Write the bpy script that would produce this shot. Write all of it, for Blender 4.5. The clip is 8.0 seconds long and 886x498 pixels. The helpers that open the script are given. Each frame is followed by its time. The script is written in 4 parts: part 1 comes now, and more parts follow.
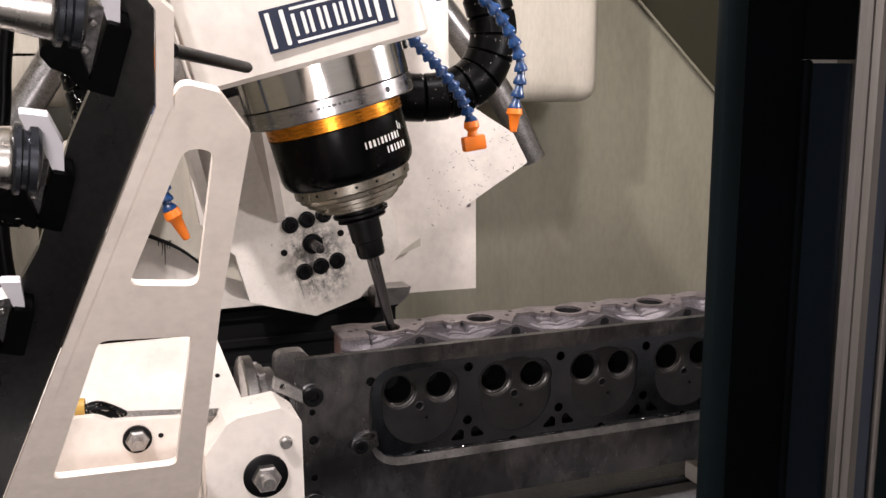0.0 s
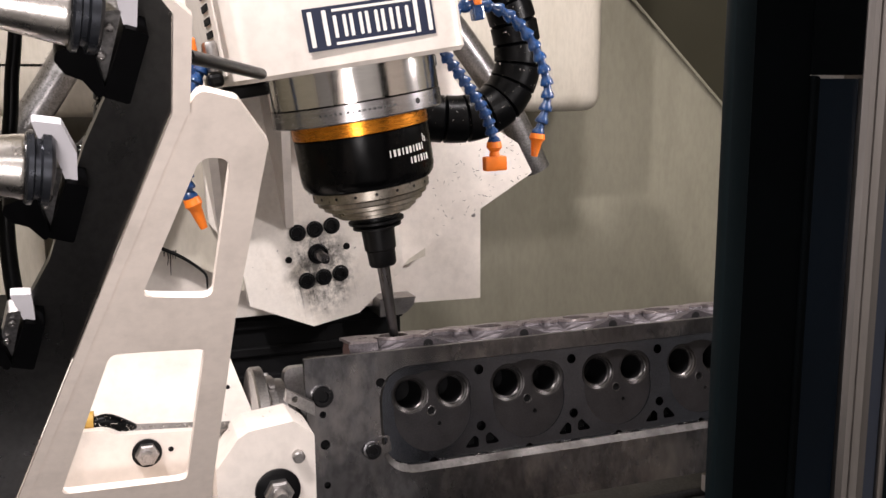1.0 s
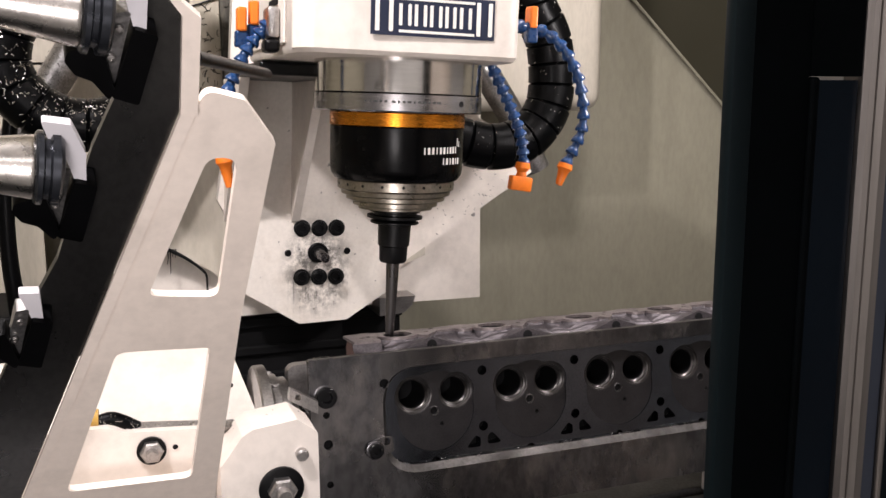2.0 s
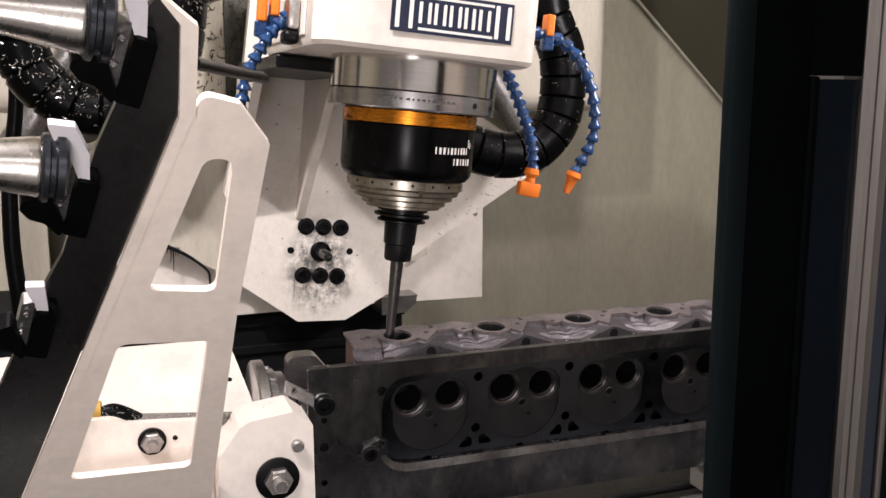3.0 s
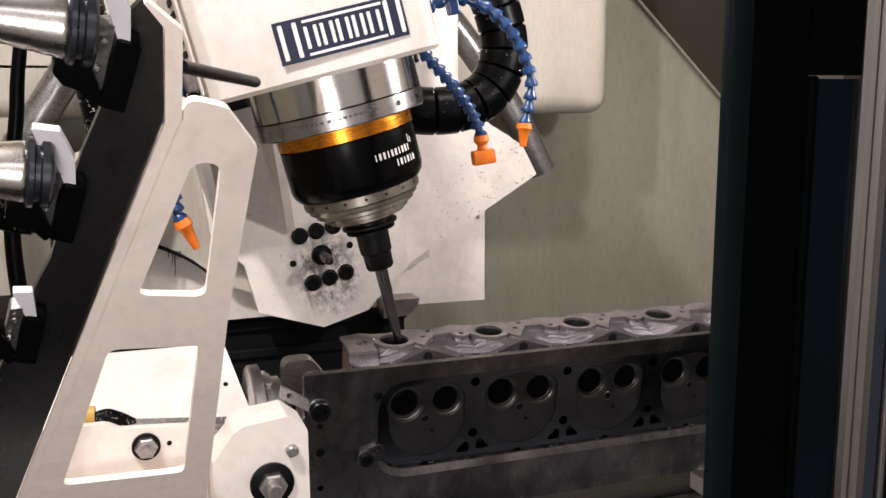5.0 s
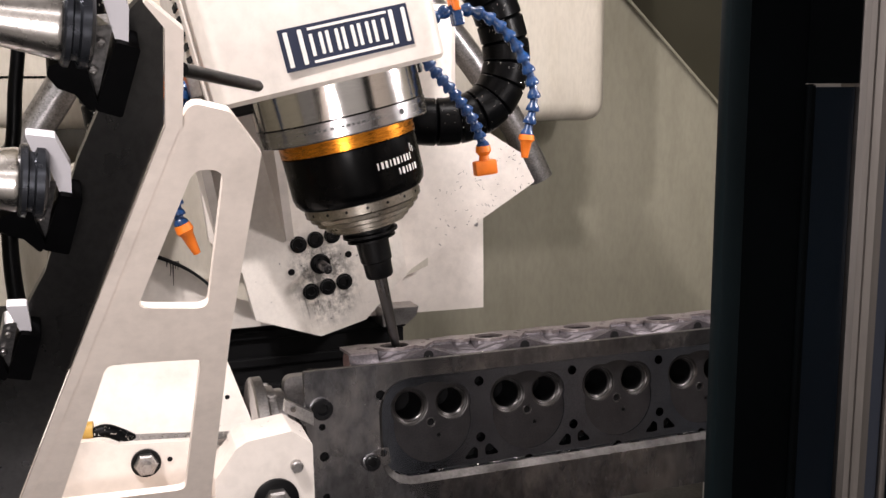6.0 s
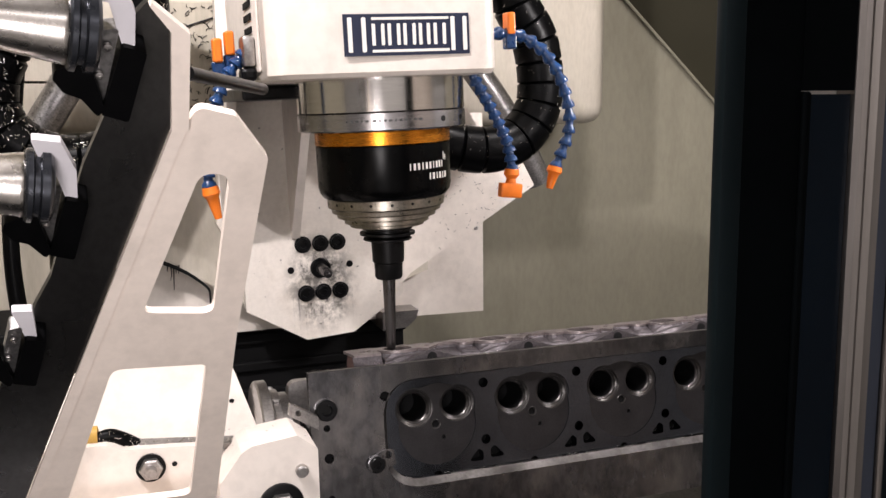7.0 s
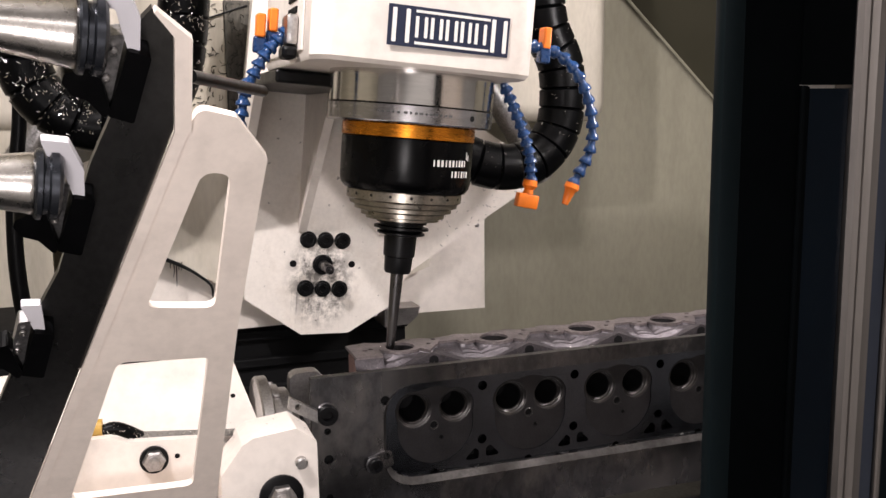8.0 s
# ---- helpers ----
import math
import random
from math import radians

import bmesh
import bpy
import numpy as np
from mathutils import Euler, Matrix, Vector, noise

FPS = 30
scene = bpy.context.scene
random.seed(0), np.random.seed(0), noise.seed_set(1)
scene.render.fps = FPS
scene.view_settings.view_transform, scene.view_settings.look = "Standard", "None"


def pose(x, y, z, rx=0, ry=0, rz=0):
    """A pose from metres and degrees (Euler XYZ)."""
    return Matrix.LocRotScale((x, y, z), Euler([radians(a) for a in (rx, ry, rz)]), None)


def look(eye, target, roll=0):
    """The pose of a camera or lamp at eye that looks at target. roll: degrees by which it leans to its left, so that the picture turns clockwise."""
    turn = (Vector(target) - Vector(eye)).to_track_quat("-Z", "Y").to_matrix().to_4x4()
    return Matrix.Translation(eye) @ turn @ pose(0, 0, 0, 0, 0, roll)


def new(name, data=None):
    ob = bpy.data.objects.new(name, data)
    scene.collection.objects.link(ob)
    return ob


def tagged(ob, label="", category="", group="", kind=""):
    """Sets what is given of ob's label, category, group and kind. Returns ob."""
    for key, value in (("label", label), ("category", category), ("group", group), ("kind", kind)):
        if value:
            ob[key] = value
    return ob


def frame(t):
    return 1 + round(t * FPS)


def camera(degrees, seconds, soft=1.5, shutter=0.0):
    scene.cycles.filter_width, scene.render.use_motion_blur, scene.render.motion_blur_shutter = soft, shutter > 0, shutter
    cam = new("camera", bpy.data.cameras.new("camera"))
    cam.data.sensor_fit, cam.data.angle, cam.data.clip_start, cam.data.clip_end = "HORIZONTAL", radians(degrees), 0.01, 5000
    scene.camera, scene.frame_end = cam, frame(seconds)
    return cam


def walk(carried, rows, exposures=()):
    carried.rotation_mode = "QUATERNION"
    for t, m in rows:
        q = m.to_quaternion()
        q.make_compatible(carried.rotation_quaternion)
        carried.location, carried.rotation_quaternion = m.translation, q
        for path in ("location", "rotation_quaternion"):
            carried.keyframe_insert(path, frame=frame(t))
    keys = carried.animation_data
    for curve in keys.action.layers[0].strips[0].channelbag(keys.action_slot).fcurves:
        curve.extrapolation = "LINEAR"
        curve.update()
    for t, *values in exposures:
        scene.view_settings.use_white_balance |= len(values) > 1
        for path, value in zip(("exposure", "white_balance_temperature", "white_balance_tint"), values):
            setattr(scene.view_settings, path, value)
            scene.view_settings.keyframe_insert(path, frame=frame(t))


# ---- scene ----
PATH = [
    (0, (0.0000, 0.0000, 1.4500), -20.19, -9.99, -0.33),
    (0.5, (-0.0027, 0.0001, 1.4531), -20.07, -9.85, -0.19),
    (1, (-0.0047, 0.0004, 1.4557), -20.07, -9.57, -0.31),
    (1.5, (-0.0059, 0.0002, 1.4575), -20.21, -9.68, -0.25),
    (3, (-0.0042, -0.0038, 1.4552), -19.86, -9.61, 0.00),
    (3.5, (-0.0017, -0.0049, 1.4545), -19.90, -9.76, -0.03),
    (4, (-0.0006, -0.0059, 1.4543), -19.73, -9.49, -0.06),
    (4.5, (0.0019, -0.0044, 1.4534), -19.55, -9.49, -0.13),
    (6, (0.0034, -0.0016, 1.4563), -19.58, -8.99, -0.60),
    (6.5, (0.0024, -0.0027, 1.4583), -19.64, -8.89, -0.68),
    (7, (0.0046, -0.0054, 1.4609), -19.50, -8.92, -0.71),
    (7.5, (0.0036, -0.0088, 1.4583), -19.42, -8.79, -0.67),
    (8, (0.0024, -0.0115, 1.4567), -19.40, -8.90, -0.73),
]
# seconds, head tilt, work turn (degrees), table shift x, y, z (metres)
MOVES = [
    (0, -15.00, 1.50, -0.0000, -0.0000, -0.0000),
    (0.5, -13.62, -4.42, -0.0002, -0.0133, 0.0033),
    (1, -9.15, -8.53, 0.0017, -0.0202, 0.0056),
    (1.5, -3.23, -9.19, 0.0039, -0.0229, 0.0068),
    (2, 2.22, -6.23, 0.0055, -0.0186, 0.0053),
    (2.5, 5.48, -0.81, 0.0060, -0.0070, 0.0026),
    (3, 5.40, 5.35, 0.0056, 0.0087, 0.0009),
    (3.5, 2.10, 11.13, 0.0048, 0.0209, 0.0008),
    (4, -3.89, 12.81, 0.0031, 0.0251, 0.0001),
    (4.5, -10.18, 11.20, 0.0021, 0.0211, 0.0002),
    (5, -14.32, 6.37, 0.0011, 0.0095, 0.0001),
    (5.5, -15.30, -0.07, 0.0006, -0.0041, 0.0017),
    (6, -12.91, -5.97, 0.0016, -0.0158, 0.0050),
    (6.5, -7.85, -8.73, 0.0022, -0.0232, 0.0073),
    (7, -1.87, -8.53, 0.0052, -0.0246, 0.0081),
    (7.5, 3.21, -5.16, 0.0063, -0.0179, 0.0051),
    (8, 5.56, 0.63, 0.0051, -0.0083, 0.0031),
]
HEAD_PIVOT = (0.2831, 1.341, 1.2204)
WORK_PIVOT = (0.16, 0.9342, 1.0856)


def cam_pose(eye, yaw, pitch, roll):
    return pose(*eye) @ pose(0, 0, 0, 0, 0, yaw) @ pose(0, 0, 0, 90 + pitch) @ pose(0, 0, 0, 0, 0, roll)


cam = camera(52.0, 8.0)
walk(cam, [(t, cam_pose(eye, yaw, pitch, roll)) for t, eye, yaw, pitch, roll in PATH])

# ---- light ----
world = bpy.data.worlds.new("workshop")
scene.world = world
world.use_nodes = True
world.node_tree.nodes["Background"].inputs["Color"].default_value = (0.85, 0.93, 1.0, 1)
world.node_tree.nodes["Background"].inputs["Strength"].default_value = 0.012
scene.view_settings.exposure = 0.0


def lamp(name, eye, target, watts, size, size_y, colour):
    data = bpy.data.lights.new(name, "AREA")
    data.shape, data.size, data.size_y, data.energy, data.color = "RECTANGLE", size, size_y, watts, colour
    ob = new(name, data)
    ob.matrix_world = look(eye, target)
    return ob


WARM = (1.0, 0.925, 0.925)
# Unseen fill from the right, added to brighten the saddle.
lamp("right_fill_light", (0.80, 0.72, 1.62), (0.52, 1.35, 1.18), 3.8, 0.05, 0.08, WARM)
# Unseen roof lamps, placed from cast shadow edges.
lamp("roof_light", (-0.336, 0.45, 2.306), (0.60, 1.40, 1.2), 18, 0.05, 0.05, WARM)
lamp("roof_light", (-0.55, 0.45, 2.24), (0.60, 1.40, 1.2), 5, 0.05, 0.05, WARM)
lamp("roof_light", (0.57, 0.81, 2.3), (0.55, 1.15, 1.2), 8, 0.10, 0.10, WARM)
# Unseen fill beside the camera, added to brighten the rack.
lamp("camera_side_fill", (-0.12, -0.12, 1.30), (0.0, 0.7, 1.30), 3.5, 0.2, 0.14, WARM)
# Unseen fill that lights the added room for the steel to reflect.
lamp("workshop_fill", (0.4, -3.2, 3.3), (0.4, -3.4, 0.0), 75, 3.0, 0.3, WARM)


# ---- materials ----
def material(name, colour, rough=0.5, metal=0.0, vary=0.12, scale=18.0, grain=0.0, grain_scale=220.0, bump=0.0, bump_scale=300.0,
             stain=None, stain_amount=0.0, stain_scale=9.0, stretch=(1, 1, 1), coat=0.0, spec=0.5, smudge=0.0):
    m = bpy.data.materials.new(name)
    m.use_nodes = True
    n, k = m.node_tree.nodes, m.node_tree.links
    b = n["Principled BSDF"]
    b.inputs["Metallic"].default_value = metal
    b.inputs["Coat Weight"].default_value = coat
    b.inputs["Specular IOR Level"].default_value = spec
    tc = n.new("ShaderNodeTexCoord")
    mp = n.new("ShaderNodeMapping")
    mp.inputs["Scale"].default_value = stretch
    k.new(tc.outputs["Object"], mp.inputs["Vector"])

    def tex(sc, detail=5.0, vec=mp, rgh=0.55):
        t = n.new("ShaderNodeTexNoise")
        t.inputs["Scale"].default_value, t.inputs["Detail"].default_value, t.inputs["Roughness"].default_value = sc, detail, rgh
        k.new(vec.outputs["Vector"], t.inputs["Vector"])
        return t

    def ramp(src, a, b2, lo=0.35, hi=0.65):
        r = n.new("ShaderNodeValToRGB")
        r.color_ramp.elements[0].position, r.color_ramp.elements[1].position = lo, hi
        r.color_ramp.elements[0].color, r.color_ramp.elements[1].color = a, b2
        k.new(src.outputs["Fac"], r.inputs["Fac"])
        return r

    def shade(c, f):
        return (*[min(1.0, v * f) for v in c[:3]], 1)

    big = ramp(tex(scale), shade(colour, 1 - vary), shade(colour, 1 + vary), 0.3, 0.7)
    col = big.outputs["Color"]
    if grain:
        fine = ramp(tex(grain_scale, 3), (1 - grain,) * 3 + (1,), (1, 1, 1, 1), 0.35, 0.6)
        mx = n.new("ShaderNodeMix")
        mx.data_type, mx.blend_type = "RGBA", "MULTIPLY"
        mx.inputs["Factor"].default_value = 1
        k.new(col, mx.inputs["A"])
        k.new(fine.outputs["Color"], mx.inputs["B"])
        col = mx.outputs["Result"]
    if stain:
        mask = ramp(tex(stain_scale, 8, rgh=0.68), (0, 0, 0, 1), (1, 1, 1, 1), 0.5, 0.75)
        mul = n.new("ShaderNodeMath")
        mul.operation = "MULTIPLY"
        mul.inputs[1].default_value = stain_amount
        k.new(mask.outputs["Color"], mul.inputs[0])
        mx = n.new("ShaderNodeMix")
        mx.data_type = "RGBA"
        k.new(mul.outputs[0], mx.inputs["Factor"])
        k.new(col, mx.inputs["A"])
        mx.inputs["B"].default_value = (*stain, 1)
        col = mx.outputs["Result"]
    if smudge:
        ln = n.new("ShaderNodeVectorMath")
        ln.operation = "LENGTH"
        off = n.new("ShaderNodeMapping")
        off.inputs["Location"].default_value, off.inputs["Scale"].default_value = (0, 0, 0.016), (1.0, 0.2, 0.72)
        k.new(tc.outputs["Object"], off.inputs["Vector"])
        k.new(off.outputs["Vector"], ln.inputs[0])
        def band(src, lo, hi):
            r = n.new("ShaderNodeMapRange")
            r.inputs["From Min"].default_value, r.inputs["From Max"].default_value = lo, hi
            k.new(src, r.inputs["Value"])
            return r.outputs["Result"]

        def calc(op, a, b2):
            q = n.new("ShaderNodeMath")
            q.operation, q.use_clamp = op, True
            for slot, val in ((0, a), (1, b2)):
                if isinstance(val, float):
                    q.inputs[slot].default_value = val
                else:
                    k.new(val, q.inputs[slot])
            return q.outputs[0]

        near = band(ln.outputs["Value"], smudge, smudge * 0.45)
        blot = ramp(tex(46, 8, rgh=0.75), (0, 0, 0, 1), (1, 1, 1, 1), 0.42, 0.56)
        patch = calc("MULTIPLY", near, blot.outputs["Color"])
        # thin runs of oil below the bolts
        sp = n.new("ShaderNodeSeparateXYZ")
        k.new(tc.outputs["Object"], sp.inputs[0])
        thin = n.new("ShaderNodeMapping")
        thin.inputs["Scale"].default_value = (1.0, 0.1, 0.045)
        k.new(tc.outputs["Object"], thin.inputs["Vector"])
        runs = ramp(tex(210, 3, thin), (0, 0, 0, 1), (1, 1, 1, 1), 0.53, 0.62)
        wide = n.new("ShaderNodeMath")
        wide.operation = "ABSOLUTE"
        k.new(sp.outputs["X"], wide.inputs[0])
        field = calc("MULTIPLY", band(wide.outputs[0], 0.055, 0.035), calc("MULTIPLY", band(sp.outputs["Z"], -0.018, -0.045), band(sp.outputs["Z"], -0.112, -0.060)))
        speck = ramp(tex(120, 4), (0, 0, 0, 1), (1, 1, 1, 1), 0.40, 0.60)
        run = calc("MULTIPLY", calc("MULTIPLY", field, runs.outputs["Color"]), speck.outputs["Color"])
        dots = ramp(tex(95, 2), (0, 0, 0, 1), (1, 1, 1, 1), 0.70, 0.74)
        mul = n.new("ShaderNodeMath")
        mul.operation, mul.use_clamp = "ADD", True
        k.new(calc("ADD", calc("MULTIPLY", patch, 0.85), calc("MULTIPLY", run, 0.42)), mul.inputs[0])
        k.new(calc("MULTIPLY", dots.outputs["Color"], 0.6), mul.inputs[1])
        mx = n.new("ShaderNodeMix")
        mx.data_type = "RGBA"
        k.new(mul.outputs[0], mx.inputs["Factor"])
        k.new(col, mx.inputs["A"])
        mx.inputs["B"].default_value = (0.05, 0.047, 0.045, 1)
        col = mx.outputs["Result"]
    k.new(col, b.inputs["Base Color"])
    rr = n.new("ShaderNodeMapRange")
    rr.inputs["To Min"].default_value, rr.inputs["To Max"].default_value = max(0.02, rough - 0.1), min(1, rough + 0.12)
    k.new(tex(scale * 2.3).outputs["Fac"], rr.inputs["Value"])
    k.new(rr.outputs["Result"], b.inputs["Roughness"])
    if bump:
        bp = n.new("ShaderNodeBump")
        bp.inputs["Strength"].default_value, bp.inputs["Distance"].default_value = bump, 0.001
        k.new(tex(bump_scale, 4).outputs["Fac"], bp.inputs["Height"])
        k.new(bp.outputs["Normal"], b.inputs["Normal"])
    return m


CREAM = (0.79, 0.725, 0.665)
paint = material("cream_paint", CREAM, 0.38, vary=0.05, grain=0.06, grain_scale=90, stain=(0.22, 0.19, 0.15), stain_amount=0.25, stain_scale=14, bump=0.06, bump_scale=160)
paint_rack = material("rack_paint", (0.86, 0.76, 0.68), 0.5, vary=0.04, grain=0.05, grain_scale=120, stain=(0.3, 0.26, 0.22), stain_amount=0.2, stain_scale=20, bump=0.08, bump_scale=220)
paint_dirty = material("oily_paint", (0.78, 0.725, 0.665), 0.35, vary=0.06, grain=0.06, grain_scale=160, stain=(0.35, 0.27, 0.19), stain_amount=0.35, stain_scale=16, bump=0.05, smudge=0.062)
# The machine's cream darkened to olive for the wall's weaker light.
paint_wall = material("dim_wall_paint", (0.37, 0.348, 0.27), 0.42, vary=0.08, scale=3, grain=0.08, grain_scale=60, stain=(0.20, 0.185, 0.135), stain_amount=0.45, stain_scale=5, stretch=(1.5, 1, 0.6), bump=0.04)
# Cream dulled for shade; the stretched brown stain adds vertical shadow bands.
paint_side = material("shaded_side_paint", (0.46, 0.42, 0.345), 0.45, vary=0.2, scale=7, grain=0.08, grain_scale=90, stain=(0.2, 0.17, 0.12), stain_amount=0.5, stain_scale=10, stretch=(2.5, 1, 0.5), bump=0.05)
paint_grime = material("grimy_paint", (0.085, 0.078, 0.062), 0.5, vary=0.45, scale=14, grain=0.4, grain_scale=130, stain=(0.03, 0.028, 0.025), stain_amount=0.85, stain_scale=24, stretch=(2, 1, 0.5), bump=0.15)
# Cream paint darkened for the shade on the column.
shaded_cream_paint = material("shaded_cream_paint", (0.55, 0.505, 0.43), 0.42, vary=0.1, scale=5, grain=0.08, grain_scale=90, stain=(0.30, 0.26, 0.19), stain_amount=0.4, stain_scale=9, stretch=(2, 1, 0.6), bump=0.05)
steel = material("polished_steel", (0.60, 0.575, 0.55), 0.13, 1.0, vary=0.06, scale=40, grain=0.1, grain_scale=900, stretch=(1, 1, 12), bump=0.01, bump_scale=600)
taper_steel = material("taper_steel", (0.52, 0.49, 0.46), 0.27, 1.0, vary=0.1, scale=30, grain=0.1, grain_scale=500, bump=0.02, bump_scale=500)
steel_ring = material("satin_ring_steel", (0.40, 0.385, 0.39), 0.23, 1.0, vary=0.1, scale=40, grain=0.1, grain_scale=900, stretch=(1, 1, 12), bump=0.01, bump_scale=600)
steel_dull = material("ground_steel", (0.46, 0.44, 0.43), 0.36, 1.0, vary=0.15, scale=25, grain=0.2, grain_scale=400, stain=(0.1, 0.09, 0.08), stain_amount=0.5, stain_scale=18, bump=0.05)
nose_steel = material("oily_nose_steel", (0.34, 0.31, 0.265), 0.30, 1.0, vary=0.3, scale=30, grain=0.25, grain_scale=300, stain=(0.08, 0.07, 0.06), stain_amount=0.7, stain_scale=30, bump=0.06)
steel_dark = material("blackened_steel", (0.125, 0.122, 0.128), 0.26, 1.0, vary=0.45, scale=9, grain=0.3, grain_scale=110, stain=(0.36, 0.33, 0.315), stain_amount=0.75, stain_scale=13, stretch=(1.2, 1, 0.7), bump=0.03, bump_scale=200)
steel_worn = material("worn_bright_steel", (0.105, 0.10, 0.098), 0.45, 0.95, vary=0.5, scale=26, grain=0.3, grain_scale=260, stain=(0.035, 0.032, 0.03), stain_amount=0.9, stain_scale=22, bump=0.1)
table_steel = material("table_steel", (0.15, 0.15, 0.155), 0.5, 0.6, vary=0.3, scale=12, grain=0.25, grain_scale=240, stain=(0.05, 0.05, 0.05), stain_amount=0.5, stain_scale=20, bump=0.08)
cast_iron = material("machined_cast_iron", (0.105, 0.112, 0.132), 0.20, 1.0, vary=0.12, scale=30, grain=0.2, grain_scale=500, stain=(0.07, 0.07, 0.075), stain_amount=0.5, stain_scale=16, bump=0.05)
flange_iron = material("port_flange_iron", (0.26, 0.225, 0.225), 0.40, 0.75, vary=0.3, scale=35, grain=0.3, grain_scale=380, stain=(0.06, 0.055, 0.058), stain_amount=0.6, stain_scale=26, bump=0.12, bump_scale=380)
cast_rough = material("rough_casting", (0.095, 0.085, 0.092), 0.50, 0.7, vary=0.25, scale=40, grain=0.4, grain_scale=420, stain=(0.15, 0.138, 0.14), stain_amount=0.3, stain_scale=30, bump=0.12, bump_scale=420)
rust = material("rusty_casting", (0.085, 0.04, 0.033), 0.75, 0.1, vary=0.3, scale=60, grain=0.3, bump=0.3)
# Darker iron for the chambers and port bores.
chamber_iron = material("dark_chamber_iron", (0.036, 0.034, 0.036), 0.40, 0.7, vary=0.2, scale=50, grain=0.25, grain_scale=600, bump=0.1)
seat_steel = material("cut_seat_steel", (0.075, 0.071, 0.07), 0.34, 1.0, vary=0.2, scale=80, bump=0.04)
cutter_steel = material("carbide", (0.11, 0.105, 0.107), 0.28, 1.0, vary=0.15, scale=60, stretch=(1, 1, 0.2))
# Black oxide; also stands for shade on the shelf and hole discs.
black = material("black_oxide_and_shade", (0.003, 0.003, 0.0035), 0.34, 0.0, spec=0.2, vary=0.25, scale=40, grain=0.2, bump=0.06)
black_anod = material("black_anodised", (0.0012, 0.0012, 0.0014), 0.24, 0.0, spec=0.10, vary=0.15, scale=30, bump=0.02)
black_soft = material("black_plastic", (0.0012, 0.0013, 0.0016), 0.33, 0.0, spec=0.09, vary=0.3, scale=50, grain=0.3, grain_scale=150, bump=0.1)
gripper_black = material("gripper_black", (0.0014, 0.0014, 0.0017), 0.42, spec=0.08, vary=0.3, scale=40, bump=0.06)
# Black of the bellows, also used as shade inside holes and slots.
void_black = material("bellows_and_recess_black", (0.003, 0.003, 0.0035), 0.7, spec=0.2, vary=0.3, scale=20, bump=0.1)
gold = material("amber_anodised", (0.56, 0.20, 0.018), 0.26, 0.9, vary=0.12, scale=30, stretch=(1, 1, 6))
blue = material("blue_plastic", (0.008, 0.045, 0.15), 0.28, vary=0.3, scale=70, grain=0.2, coat=0.15)
orange = material("orange_plastic", (0.86, 0.20, 0.015), 0.38, vary=0.1, scale=60, stain=(0.3, 0.06, 0.01), stain_amount=0.3, stain_scale=60)
navy = material("navy_print", (0.012, 0.018, 0.045), 0.4, vary=0.1)
white_print = material("white_print", (0.8, 0.78, 0.74), 0.45, vary=0.04)
grey_print = material("etched_grey", (0.10, 0.10, 0.10), 0.5, vary=0.1)
grey_paint = material("grey_panel_steel", (0.13, 0.126, 0.124), 0.28, 0.95, vary=0.25, scale=9, grain=0.15, grain_scale=200, stretch=(1, 1, 0.4), bump=0.05)
white_plastic = material("white_plastic", (0.62, 0.60, 0.63), 0.45, 0.0, vary=0.06, scale=30, bump=0.05)
door_dark = material("dark_door_paint", (0.0024, 0.0048, 0.0058), 0.45, spec=0.07, vary=0.2, scale=8, bump=0.05)
door_gap = material("door_gap_rubber", (0.0008, 0.0012, 0.0015), 0.7, spec=0.02, vary=0.3, scale=20, bump=0.05)
# Colour of the blue reflection in the door's edge strip.
reflection_blue = material("blue_grey_reflection", (0.03, 0.037, 0.055), 0.35, 0.3, vary=0.3, scale=6, stretch=(8, 8, 0.4))
door_glass = material("dark_window_film", (0.002, 0.004, 0.007), 0.3, spec=0.07, vary=0.2, scale=5)
flange_black = material("dark_flange_steel", (0.035, 0.038, 0.046), 0.28, 0.7, vary=0.3, scale=60)
chrome = material("brushed_chrome", (0.30, 0.275, 0.26), 0.34, 1.0, vary=0.25, scale=6, stretch=(8, 8, 0.4))
tube_metal = material("oily_tube", (0.33, 0.32, 0.32), 0.32, 0.9, vary=0.2, scale=60, grain=0.35, grain_scale=350, bump=0.2, bump_scale=200)
# Dark olive holds the slanted panel's shadow.
shaded_olive_panel = material("shaded_olive_panel", (0.05, 0.046, 0.03), 0.45, vary=0.1, scale=4)
concrete = material("concrete", (0.50, 0.49, 0.47), 0.55, vary=0.12, scale=3, grain=0.1, grain_scale=60)
shop_wall = material("plaster", (0.75, 0.74, 0.72), 0.7, vary=0.05, scale=2)
chip_dark = material("dull_chips", (0.10, 0.09, 0.085), 0.4, 0.8, vary=0.3)
steel_edge = material("worn_edge_steel", (0.20, 0.19, 0.18), 0.42, 1.0, vary=0.4, scale=18, grain=0.3, grain_scale=260, stain=(0.34, 0.31, 0.27), stain_amount=0.7, stain_scale=12, bump=0.1)
chip_black = material("oily_chips", (0.03, 0.027, 0.022), 0.5, 0.2, vary=0.3)
chip_steel = material("bright_chips", (0.75, 0.72, 0.68), 0.25, 1.0, vary=0.2)
yellow = material("yellow_hose", (0.5, 0.3, 0.06), 0.5)


# ---- builders ----
BASE = {}


def thing(name, base, label, category, group="", kind="", m=None):
    ob = new(name)
    ob.empty_display_size = 0.02
    ob.matrix_world = m if m is not None else Matrix.Translation(base)
    BASE[ob.name] = Vector(base)
    return tagged(ob, label, category, group, kind)


